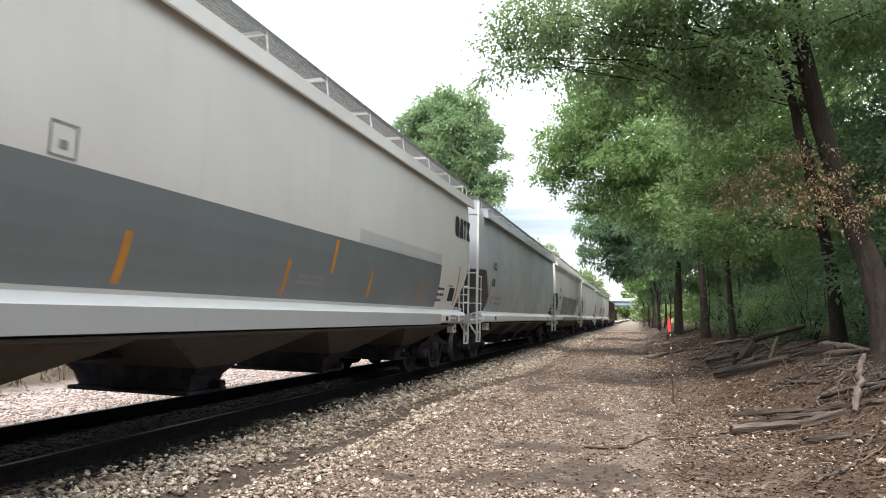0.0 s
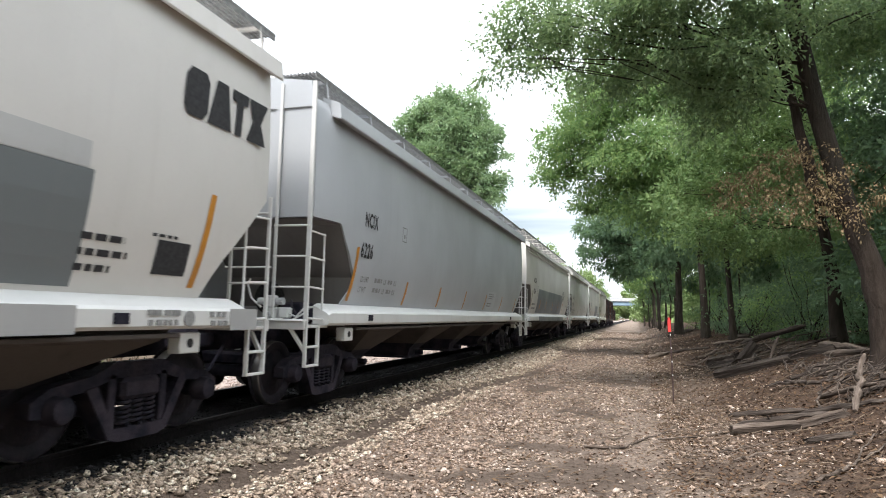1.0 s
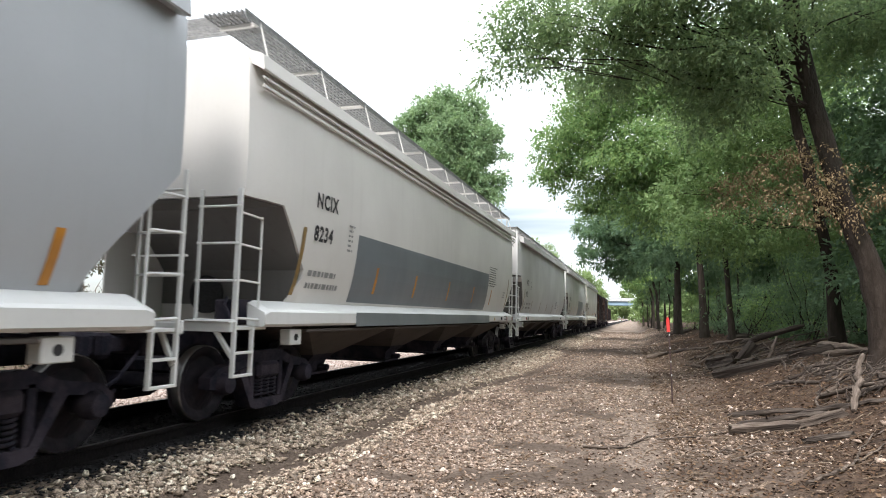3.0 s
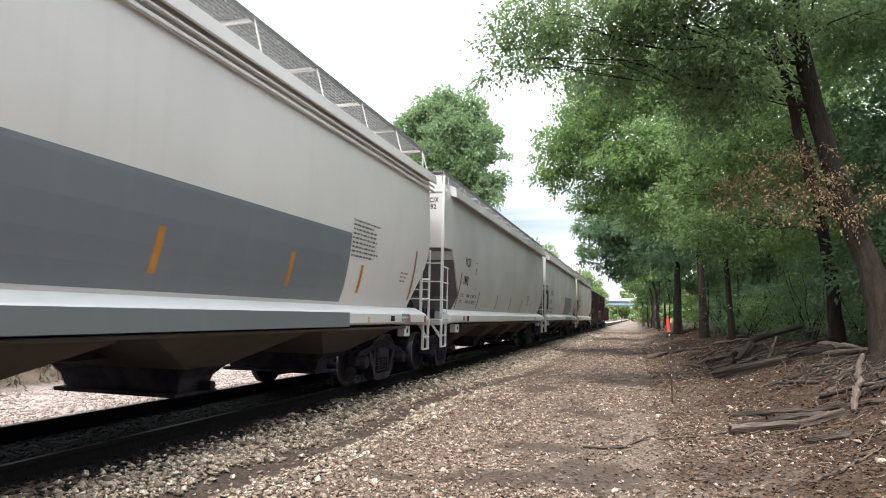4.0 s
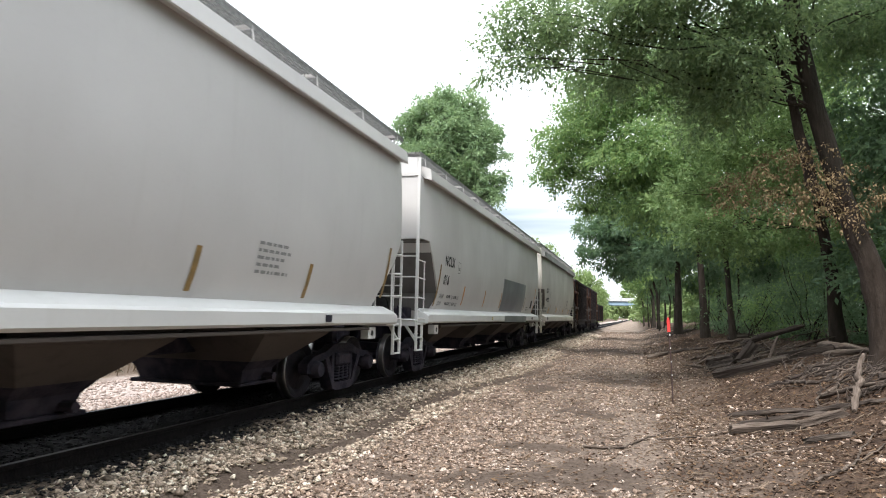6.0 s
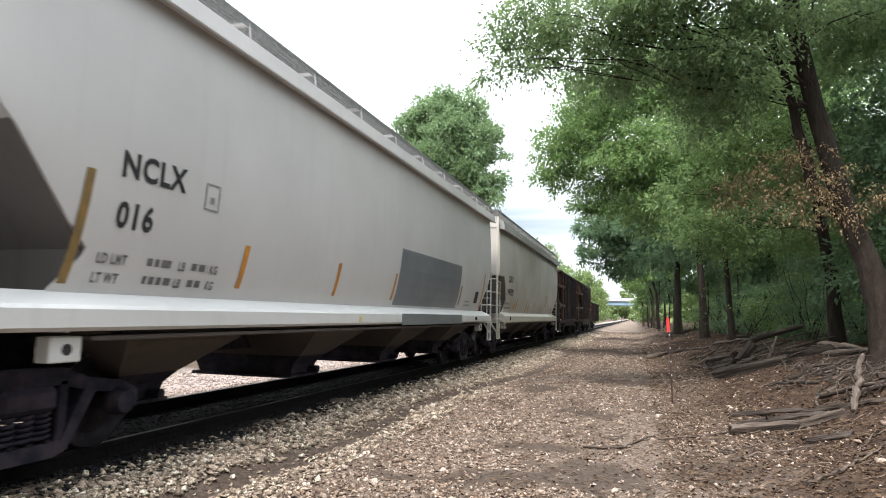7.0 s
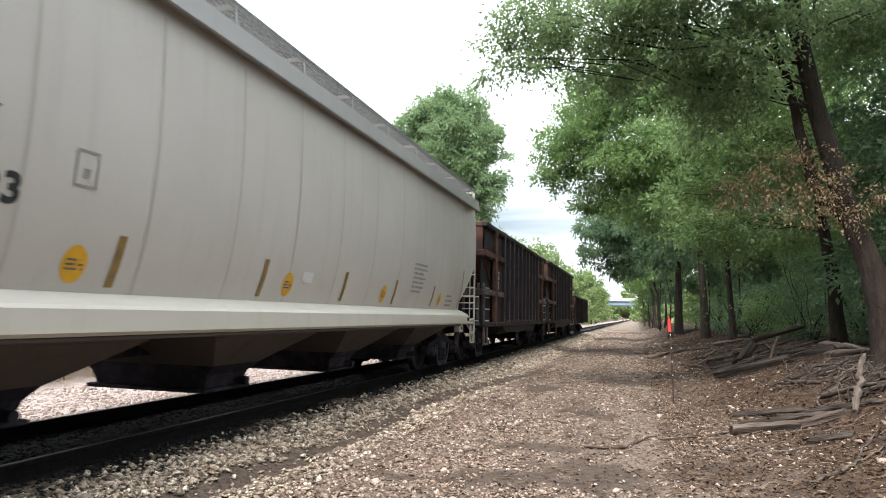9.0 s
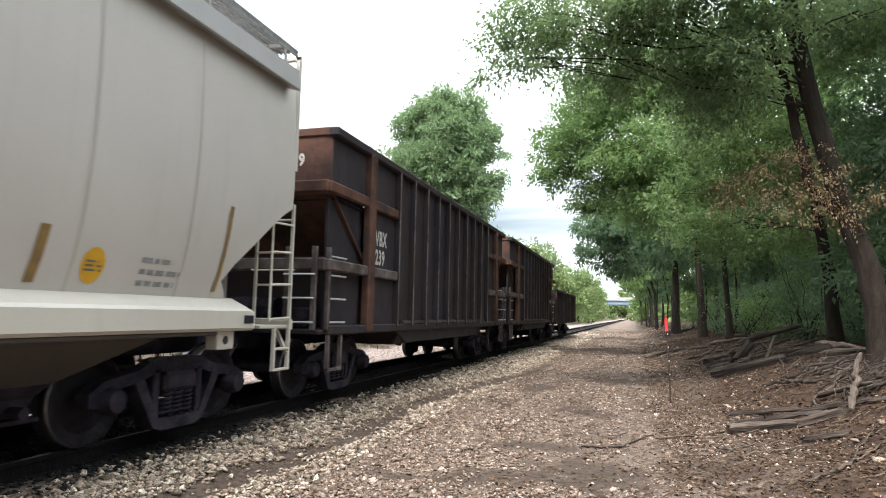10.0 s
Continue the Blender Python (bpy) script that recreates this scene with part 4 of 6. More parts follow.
def car_a():
    car = covered_hopper("warm white covered hopper car with a wide grey stripe", -0.22, M_WARM, M_SILL, roof="mid", tall=False, bay_half=(1.32, 0.32), step=3.12, bay_shift=0.25)
    part("painted_band", patch(1.9, 13.0, 1.40, 2.29, 0.004), M_BAND, car, "wide dark grey painted stripe")
    part("faded_panel", patch(8.8, 12.95, 2.294, 2.50, 0.004), M_FADED, car, "paler repainted patch")
    # a maker's mark as four plain slanted blocks
    for y, rows in ((13.88, ((0, 0.06, 0.27), (0.18, 0.0, 0.33), (0.82, 0.0, 0.33), (1, 0.06, 0.27))),
                    (14.25, ((0, -0.03, 0.34), (1, 0.07, 0.24))),
                    (14.60, ((0, 0.05, 0.16), (0.74, 0.05, 0.16), (0.75, -0.03, 0.24), (1, -0.03, 0.24))),
                    (14.88, ((0, -0.03, 0.32), (0.5, 0.07, 0.21), (1, -0.03, 0.32)))):
        s = Shape()
        v = []
        for k, a, b in rows:
            z = 3.03 + 0.47 * k
            v += [(side_x(z) + 0.012, y + a + 0.05 * k, z), (side_x(z) + 0.012, y + b + 0.05 * k, z)]
        s.add(v, [(2 * i, 2 * i + 1, 2 * i + 3, 2 * i + 2) for i in range(len(rows) - 1)])
        part("emblem_block", s, M_INK, car)
    part("reflector_strip", patch(14.29, 14.37, 1.45, 2.36, 0.007, 0.1), M_ORANGE, car, "yellow-orange reflector strip")
    tapes(car, M_ORANGE, (2.0, 4.28, 6.82), 1.44, 1.88)
    part("reflector_strip", patch(8.02, 8.10, 1.78, 2.24, 0.008, 0.1), M_ORANGE, car)
    tapes(car, M_ORANGE, (9.31, 11.8), 1.5, 1.92)
    part("data_panel", patch(13.78, 14.2, 1.55, 1.85, 0.006), M_INK, car)
    bars(car, 13.7, 1.90, 1, 0.42, 0.06, M_INK, 4)
    bars(car, 12.98, 1.82, 3, 0.5, 0.12, M_INK, 5)
    frame_mark(car, 3.55, 2.31, 0.24, 0.26, M_INKSOFT)
    bars(car, 7.2, 1.72, 2, 0.9, 0.09, M_INKSOFT, 8)
    tag_plate(car, 13.25, 1.12)
    part("sill_band", Shape().box(1.617, 2.0, 1.05, 1.624, 12.9, 1.262), M_SILLGREY, car, "faded grey part of the side sill")
    part("sill_band", Shape().box(1.617, 14.74, 1.05, 1.624, 15.2, 1.262), M_SILLGREY, car, "faded grey part of the side sill")
    sill_text(car, 13.60, 1.24, 2, 0.40, 71)
    sill_text(car, 14.42, 1.23, 2, 0.28, 72)
    part("round_stencil", Shape().tube([(1.617, 14.13, 1.165), (1.628, 14.13, 1.165)], 0.07, 16), M_INKSOFT, car)


def car_b():
    car = covered_hopper("cool grey covered hopper car with white ladders", 16.24, M_COOL, M_SILL, roof="low", tall=True, L=15.75)
    valve = part("brake_valve", Shape().box(0.70, 0.28, 1.10, 0.90, 0.46, 1.30, 0.02).box(0.74, 0.24, 1.30, 0.86, 0.42, 1.46, 0.02).box(0.92, 0.30, 1.16, 1.06, 0.44, 1.30, 0.015), M_SILL, car, "pale brake valve on the end platform")
    part("valve_cap", Shape().tube([(0.60, 0.34, 1.38), (0.98, 0.34, 1.38)], 0.05, 10).tube([(0.80, 0.22, 1.20), (0.80, 0.50, 1.20)], 0.045, 10), M_GALV, valve)
    part("air_pipe", Shape().tube([(0.62, 0.36, 1.30), (0.45, 0.38, 1.42), (0.30, 0.5, 1.62), (0.20, 0.7, 1.70)], 0.014, 6).tube([(1.05, 0.36, 1.22), (1.18, 0.33, 1.18), (1.30, 0.34, 1.30), (1.42, 0.5, 1.32)], 0.014, 6)
         .tube([(0.78, 0.28, 1.12), (0.55, 0.20, 1.10), (0.40, 0.18, 1.24), (0.42, 0.2, 1.40)], 0.012, 6).tube([(0.95, 0.3, 1.15), (1.15, 0.22, 1.12), (1.36, 0.2, 1.22)], 0.012, 6), M_SILL, valve, "bent pale air pipe")
    writing(car, "NCIX", 1.52, 2.56, 0.30, M_INK, squeeze=0.62)
    writing(car, "6226", 1.46, 2.09, 0.30, M_INK, squeeze=0.68)
    load_lines(car, 1.6, 1.80, M_INKSOFT, 11)
    frame_mark(car, 3.12, 2.5, 0.22, 0.26, M_INKSOFT)
    tapes(car, M_ORANGE, (1.22,), 1.42, 2.22)
    tapes(car, M_ORANGE, (3.53, 5.6, 7.72, 9.92, 12.05, 14.3), 1.40, 1.82)
    part("stencil_panel", patch(10.22, 11.25, 1.46, 1.92, 0.003), M_COOLPALE, car, "slightly paler panel behind small stencilling")
    bars(car, 10.35, 1.86, 3, 0.75, 0.06, M_INKSOFT, 12)
    bars(car, 10.3, 1.60, 2, 0.75, 0.07, M_INKSOFT, 13)
    tag_plate(car, 1.72, 1.13)
    tag_plate(car, 13.0, 1.13)


def car_c():
    car = covered_hopper("warm white covered hopper car with a grey lower stripe", 32.83, M_WARM, M_SILL, roof="high", tall=False, eave_h=0.2, bay_half=(1.32, 0.32), step=3.12, bay_shift=0.05)
    part("painted_band", patch(2.85, 11.65, 1.40, 2.40, 0.004), M_BAND2, car, "grey painted lower stripe")
    part("sill_band", Shape().box(1.617, 2.8, 1.05, 1.624, 11.6, 1.25), M_BAND, car)
    part("roof_rib", Shape().box(1.60, 0.15, 3.70, 1.63, CAR_L - 0.15, 3.75, 0.01).box(1.60, 0.15, 3.80, 1.63, CAR_L - 0.15, 3.84, 0.01), M_WARM, car)
    writing(car, "NCIX", 1.50, 2.60, 0.27, M_INK, squeeze=0.85)
    writing(car, "8234", 1.50, 2.17, 0.27, M_INK, squeeze=0.88)
    bars(car, 1.5, 1.78, 2, 1.1, 0.16, M_INKSOFT, 21)
    bars(car, 2.5, 2.5, 6, 0.2, 0.07, M_INKSOFT, 23)
    bars(car, 11.68, 2.62, 9, 1.0, 0.065, M_INKMID, 22)
    tapes(car, M_ORANGE, (3.6, 5.5, 7.74, 9.98, 12.02), 1.55, 1.97)
    tapes(car, M_BROWNTAPE, (1.12,), 1.45, 2.3)
    part("reflector_strip", patch(14.36, 14.44, 1.50, 2.42, 0.007, 0.1), M_BROWNTAPE, car)
    bars(car, 13.78, 1.98, 3, 0.38, 0.07, M_INKSOFT, 24)
    for y in (14.05, 14.95):
        tag_plate(car, y, 1.10, 0.09, 0.12, M_REDTAG)
    tag_plate(car, 13.2, 1.12)
    sill_text(car, 13.72, 1.25, 2, 0.3, 25)
    tag_plate(car, 12.25, 1.11, 0.08, 0.08, M_PALETAG)


def car_d():
    car = covered_hopper("pale grey covered hopper car with clean curved sides", 49.26, M_PALE, M_SILL, roof="low", tall=True, stepped=True)
    writing(car, "NCIX", 1.64, 2.43, 0.29, M_INK, squeeze=0.68)
    writing(car, "1992", 1.58, 1.98, 0.30, M_INK, squeeze=0.72)
    load_lines(car, 1.5, 1.76, M_INKMID, 31, 1.6)
    end_writing(car, "NCIX", 1.06, 3.72, 0.15, M_INK)
    end_writing(car, "1992", 1.06, 3.57, 0.15, M_INK)
    frame_mark(car, 2.62, 2.28, 0.24, 0.3, M_INKSOFT)
    tapes(car, M_BROWNTAPE, (1.2,), 1.40, 2.25)
    tapes(car, M_BROWNTAPE, (3.25, 7.75, 9.9, 12.1), 1.42, 1.86)
    tapes(car, M_BROWNTAPE, (5.62,), 1.42, 1.86)
    part("reflector_strip", patch(14.68, 14.76, 1.5, 2.34, 0.007, 0.1), M_BROWNTAPE, car)
    bars(car, 11.0, 2.02, 5, 0.7, 0.08, M_INKSOFT, 33)
    tag_plate(car, 1.78, 1.11, 0.14, 0.12)
    tag_plate(car, 1.42, 1.12, 0.1, 0.1, M_REDTAG)
    tag_plate(car, 12.5, 1.12)


def car_e():
    car = covered_hopper("pale grey covered hopper car with a dark grey painted rectangle", 65.67, M_PALE, M_SILL, roof="low", tall=True, stepped=True, rear_in=1.16, roofmat=M_PALE, taper=0.95, eave_in=0.2, step=3.3, bay_shift=-0.05)
    writing(car, "NCLX", 1.58, 2.31, 0.29, M_INK, squeeze=0.9)
    writing(car, "016", 1.60, 1.90, 0.29, M_INK, squeeze=0.86)
    load_lines(car, 1.5, 1.68, M_INKMID, 41)
    frame_mark(car, 2.62, 2.2, 0.22, 0.26, M_INKSOFT)
    part("painted_panel", patch(8.0, 12.05, 1.40, 2.40, 0.004), M_BAND2, car, "dark grey painted rectangle")
    part("sill_band", Shape().box(1.617, 8.0, 1.05, 1.624, 12.0, 1.25), M_BAND, car)
    tapes(car, M_BROWNTAPE, (1.15,), 1.42, 2.3)
    tapes(car, M_ORANGE, (3.3, 5.55, 7.75), 1.48, 1.94)
    tapes(car, M_BROWNTAPE, (12.1,), 1.48, 1.94)
    part("reflector_strip", patch(14.3, 14.4, 1.45, 2.38, 0.007, 0.1), M_ORANGE, car)
    part("data_panel", patch(13.62, 13.95, 1.56, 1.86, 0.006), M_INK, car)
    bars(car, 12.75, 1.60, 2, 0.6, 0.09, M_INKSOFT, 43)
    tag_plate(car, 6.2, 1.12, 0.09, 0.08, M_PALETAG)
    tag_plate(car, 13.3, 1.12)
    part("red_decal", patch(14.40, 14.49, 1.39, 1.47, 0.006), M_REDTAG, car)


def car_f():
    car = covered_hopper("dusty beige covered hopper car with weld seams and yellow decals", 82.12, M_BEIGE, M_SILLB, roof="raised", tall=True, rear_in=1.42, L=15.1, taper=0.975, eave_in=0.14, inset=0.9, sill_z=1.03, bay_half=(1.05, 0.42), step=3.05, bay_shift=-0.22,
                         roofmat=M_ROOFGREY, eave_h=0.28)
    part("roof_post", Shape().box(1.40, 15.16, 3.0, 1.46, 15.22, 4.50, 0.006).box(0.9, 15.16, 4.44, 1.46, 15.22, 4.49, 0.006), M_SILLB, car, "tall post at the trailing roof corner")
    writing(car, "CBFX", 1.38, 2.34, 0.29, M_INK, squeeze=1.0)
    writing(car, "490393", 1.42, 1.93, 0.29, M_INK, squeeze=1.0)
    bars(car, 1.2, 1.68, 2, 1.2, 0.14, M_INKSOFT, 51)
    end_writing(car, "CBFX", 0.42, 3.86, 0.17, M_INK)
    end_writing(car, "490393", 0.20, 3.62, 0.17, M_INK)
    frame_mark(car, 2.76, 2.14, 0.21, 0.28, M_INKSOFT)
    for y in (2.92, 5.98, 9.02, 12.16):
        disc(car, "yellow_decal", y, 1.57, 0.115, 0.145, M_YELLOW)
        bars(car, y - 0.08, 1.61, 3, 0.17, 0.035, M_INKMID, 60, 0.009)
    tapes(car, M_BROWNTAPE, (1.14,), 1.5, 2.1, 0.05)
    tapes(car, M_BROWNTAPE, (3.2, 5.32, 7.4, 9.4, 11.55), 1.41, 1.83)
    part("reflector_strip", patch(13.68, 13.74, 1.42, 2.3, 0.007, 0.04), M_BROWNTAPE, car)
    for y in (2.35, 3.55, 4.75, 5.95, 7.15, 8.35, 9.55, 10.75, 11.95, 13.15):
        part("weld_seam", patch(y, y + 0.03, 1.32, 3.80, 0.004), M_SEAM, car, "dusty vertical weld seam")
    bars(car, 10.3, 2.2, 7, 0.75, 0.085, M_INKSOFT, 52)
    part("data_panel", patch(6.3, 6.55, 1.62, 1.75, 0.006), M_SILL, car)
    bars(car, 12.65, 1.68, 3, 0.55, 0.1, M_INKSOFT, 55)
    tag_plate(car, 1.5, 1.11, 0.13, 0.12)
    tag_plate(car, 14.0, 1.11, 0.16, 0.08)
    part("yellow_decal", Shape().tube([(-0.599, 0.72, 1.93), (-0.592, 0.72, 1.93)], 0.12, 18), M_YELLOW, car, "round yellow decal on the end plate")


def ribbed_open_hopper(label, y0, top, L, with_text=False, mark=True):
    """Rusty open-top hopper with ribbed sides, cut-away ends and belt rails."""
    car = thing("open_hopper", label, "railcar", pose(TRACK_X, y0, 0), group="train")
    zt = top
    for side in (1, -1):
        x = side * 1.52
        sh = Shape()
        poly = [(0.43, zt), (0.43, zt - 0.75), (1.67, zt - 0.82), (1.67, 1.0), (2.88, 1.0), (3.6, 0.72), (L - 3.6, 0.72), (L - 2.88, 1.0), (L - 1.67, 1.0),
                (L - 1.67, zt - 0.82), (L - 0.43, zt - 0.75), (L - 0.43, zt)]
        sh.prism(poly, "x", min(x, x - side * 0.04), max(x, x - side * 0.04))
        part("side_sheet", sh, M_RUST, car)
        part("top_chord", Shape().box(min(x - side * 0.06, x + side * 0.1), 0.38, zt - 0.03, max(x - side * 0.06, x + side * 0.1), L - 0.38, zt + 0.10, 0.02), M_RUST, car)
        part("side_sill", Shape().box(min(x, x + side * 0.08), 0.35, 0.93, max(x, x + side * 0.08), L - 0.35, 1.06, 0.02), M_RUST, car)
        n = int((L - 3.34 - 1.2) / 0.86)
        for k in range(n + 1):
            y = 2.88 + (L - 5.76) * k / n
            rib = part("side_rib", Shape().prism([(min(x, x + side * 0.10), 1.0), (max(x, x + side * 0.10), 1.0), (max(x, x + side * 0.10), zt), (min(x, x + side * 0.10), zt)],
                                                 "y", y - 0.020, y + 0.020), M_RUST, car)
            # lighter strip on the outer face paints the light caught by the rib
            part("rib_edge", Shape().box(min(x + side * 0.099, x + side * 0.108), y - 0.026, 1.02, max(x + side * 0.099, x + side * 0.108), y + 0.026, zt, 0.003), M_RIB, rib, "pale strip painted as the lit edge of a side rib")
        low = [(x + side * 0.075, 1.12), (x + side * 0.09, 1.07), (x - side * 0.10, 0.70), (x - side * 0.13, 0.70), (x - side * 0.02, 1.12)]
        part("lower_slope", Shape().prism(low, "y", 3.2, L - 3.2), M_RUSTLOW, car, "brown-rusted slope under the side ribs")
        for y in (1.67, L - 1.67):
            part("corner_post", Shape().box(min(x - side * 0.02, x + side * 0.12), y - 0.11, 0.95, max(x - side * 0.02, x + side * 0.12), y + 0.11, zt, 0.02), M_RUSTR, car, "red-rusted corner post")
        for e in (0, 1):
            def yy(a):
                return a if e == 0 else L - a
            for z in (zt - 0.85, zt - 1.92):
                a, b = sorted((yy(0.25), yy(2.86)))
                part("belt_rail", Shape().box(min(x, x + side * 0.09), a, z, max(x, x + side * 0.09), b, z + 0.16, 0.02), M_RUSTR if z > 2.5 else M_RIB, car)
            st = Shape().box(min(x, x + side * 0.06), min(yy(0.33), yy(0.40)), 1.0, max(x, x + side * 0.06), max(yy(0.33), yy(0.40)), zt - 1.6, 0.01)
            lad = part("side_ladder", st, M_RIB, car)
            for z in (1.1, 1.42, 1.74, 2.0):
                if z < zt - 1.3:
                    part("rung", Shape().tube([(x + side * 0.04, yy(0.36), z), (x + side * 0.06, yy(0.85), z), (x + side * 0.0, yy(0.92), z)], 0.014, 6), M_GALV, lad)
            sp = Shape()
            for k in (0.40, 0.78):
                a, b = sorted((yy(k), yy(k + 0.05)))
                sp.box(min(x, x + side * 0.05), a, 0.45, max(x, x + side * 0.05), b, 0.95)
            a, b = sorted((yy(0.40), yy(0.83)))
            sp.box(min(x, x + side * 0.05), a, 0.44, max(x, x + side * 0.05), b, 0.48)
            part("stirrup_step", sp, M_RIB, car)
    for e in (0, 1):
        def yy(a):
            return a if e == 0 else L - a
        end = Shape()
        a, b = sorted((yy(0.43), yy(0.47)))
        end.box(-1.52, a, zt - 0.85, 1.52, b, zt + 0.03)
        end.loft([[(-1.5, yy(0.5), zt - 0.8), (1.5, yy(0.5), zt - 0.8), (1.5, yy(0.55), zt - 0.8), (-1.5, yy(0.55), zt - 0.8)],
                  [(-1.5, yy(2.9), 1.0), (1.5, yy(2.9), 1.0), (1.5, yy(2.95), 1.0), (-1.5, yy(2.95), 1.0)]])
        part("end_sheet", end, M_RUSTR, car, "red-rusted sloping end sheet")
        a, b = sorted((yy(0.40), yy(0.46)))
        part("end_chord", Shape().box(-1.56, a, zt - 0.02, 1.56, b + 0.04, zt + 0.11, 0.02), M_RUSTR, car)
        for z in (zt - 0.85, zt - 1.92):
            a, b = sorted((yy(0.22), yy(0.42)))
            part("end_beam", Shape().box(-1.56, a, z, 1.56, b, z + 0.17, 0.02), M_RUSTR if z > 2.5 else M_RIB, car)
        for side in (1, -1):
            a, b = sorted((yy(0.5), yy(1.66)))
            part("end_side_sheet", Shape().box(min(side * 1.40, side * 1.44), a, 1.0, max(side * 1.40, side * 1.44), b, zt - 0.74), M_RUST, car)
        part("end_wall", Shape().box(-1.4, min(yy(1.5), yy(1.56)), 1.0, 1.4, max(yy(1.5), yy(1.56)), zt - 0.8), M_RUST, car)
        a, b = sorted((yy(0.2), yy(1.6)))
        part("end_platform", Shape().box(-1.52, a, 0.94, 1.52, b, 1.0, 0.01), M_RUST, car)
        lad = part("end_ladder", Shape().box(1.0, min(yy(0.16), yy(0.22)), 1.0, 1.06, max(yy(0.16), yy(0.22)), zt - 1.6).box(1.40, min(yy(0.16), yy(0.22)), 1.0, 1.46, max(yy(0.16), yy(0.22)), zt - 1.6), M_RIB, car)
        for z in (1.1, 1.42, 1.74):
            part("rung", Shape().tube([(1.0, yy(0.14), z), (1.46, yy(0.14), z)], 0.014, 6), M_GALV, lad)
        part("brake_gear", Shape().tube([(-0.3, yy(0.9), 1.25), (0.5, yy(0.9), 1.25)], 0.2, 12).box(0.7, min(yy(0.6), yy(1.0)), 1.0, 1.1, max(yy(0.6), yy(1.0)), 1.3, 0.03), M_DARK, car)
    for k in range(3):
        yc = L / 2 + (k - 1) * 2.2
        b = Shape().loft([[(1.46, yc - 1.08, 0.9), (1.46, yc + 1.08, 0.9), (-1.46, yc + 1.08, 0.9), (-1.46, yc - 1.08, 0.9)],
                          [(1.2, yc - 0.5, 0.66), (1.2, yc + 0.5, 0.66), (-1.2, yc + 0.5, 0.66), (-1.2, yc - 0.5, 0.66)]])
        part("hopper_bay", b, M_RUST, car)
    part("centre_sill", Shape().box(-0.26, 0.1, 0.7, 0.26, L - 0.1, 1.0, 0.02), M_DARK, car)
    part("load_floor", Shape().box(-1.48, 0.6, zt - 0.9, 1.48, L - 0.6, zt - 0.85), M_DARK, car)
    truck(car, 1.75)
    truck(car, L - 1.75)
    coupler(car, -0.3, 1)
    coupler(car, L + 0.3, -1)
    return car


def low_gondola(y0, L=12.0):
    car = thing("gondola", "low rust-brown gondola car with ribbed sides at the tail", "railcar", pose(TRACK_X, y0, 0), group="train")
    for side in (1, -1):
        x = side * 1.5
        part("side_sheet", Shape().box(min(x, x - side * 0.05), 0.3, 0.95, max(x, x - side * 0.05), L - 0.3, 2.62), M_RUST, car)
        part("top_chord", Shape().box(min(x, x + side * 0.1), 0.3, 2.58, max(x, x + side * 0.1), L - 0.3, 2.70, 0.02), M_RUST, car)
        for k in range(13):
            y = 0.4 + (L - 0.8) * k / 12
            part("side_rib", Shape().box(min(x, x + side * 0.1), y - 0.05, 0.85, max(x, x + side * 0.1), y + 0.05, 2.6, 0.01), M_RUST if k % 4 else M_RUSTR, car)
    for y in (0.3, L - 0.35):
        part("end_sheet", Shape().box(-1.5, y, 0.95, 1.5, y + 0.06, 2.66), M_RUST, car)
    part("floor_pan", Shape().box(-1.5, 0.3, 0.95, 1.5, L - 0.3, 1.05), M_DARK, car)
    part("centre_sill", Shape().box(-0.26, 0.1, 0.7, 0.26, L - 0.1, 0.95, 0.02), M_DARK, car)
    truck(car, 1.9)
    truck(car, L - 1.9)
    coupler(car, -0.3, 1)
    coupler(car, L + 0.3, -1)
    return car


car_a()
car_b()
car_c()
car_d()
car_e()
car_f()
open_one = ribbed_open_hopper("dark rust-brown open hopper car with ribbed sides", 97.75, 3.72, 12.75)
writing(open_one, "VBX", 2.02, 2.34, 0.33, M_INKWHITE, squeeze=0.72, flat=1.525)
writing(open_one, "1239", 1.90, 2.03, 0.33, M_INKWHITE, squeeze=0.72, flat=1.525)
end_writing(open_one, "1239", 0.66, 3.3, 0.24, M_INKWHITE, 0.425)
ribbed_open_hopper("rust-brown open hopper car with orange-rusted end", 110.95, 3.78, 12.75)
low_gondola(124.15)


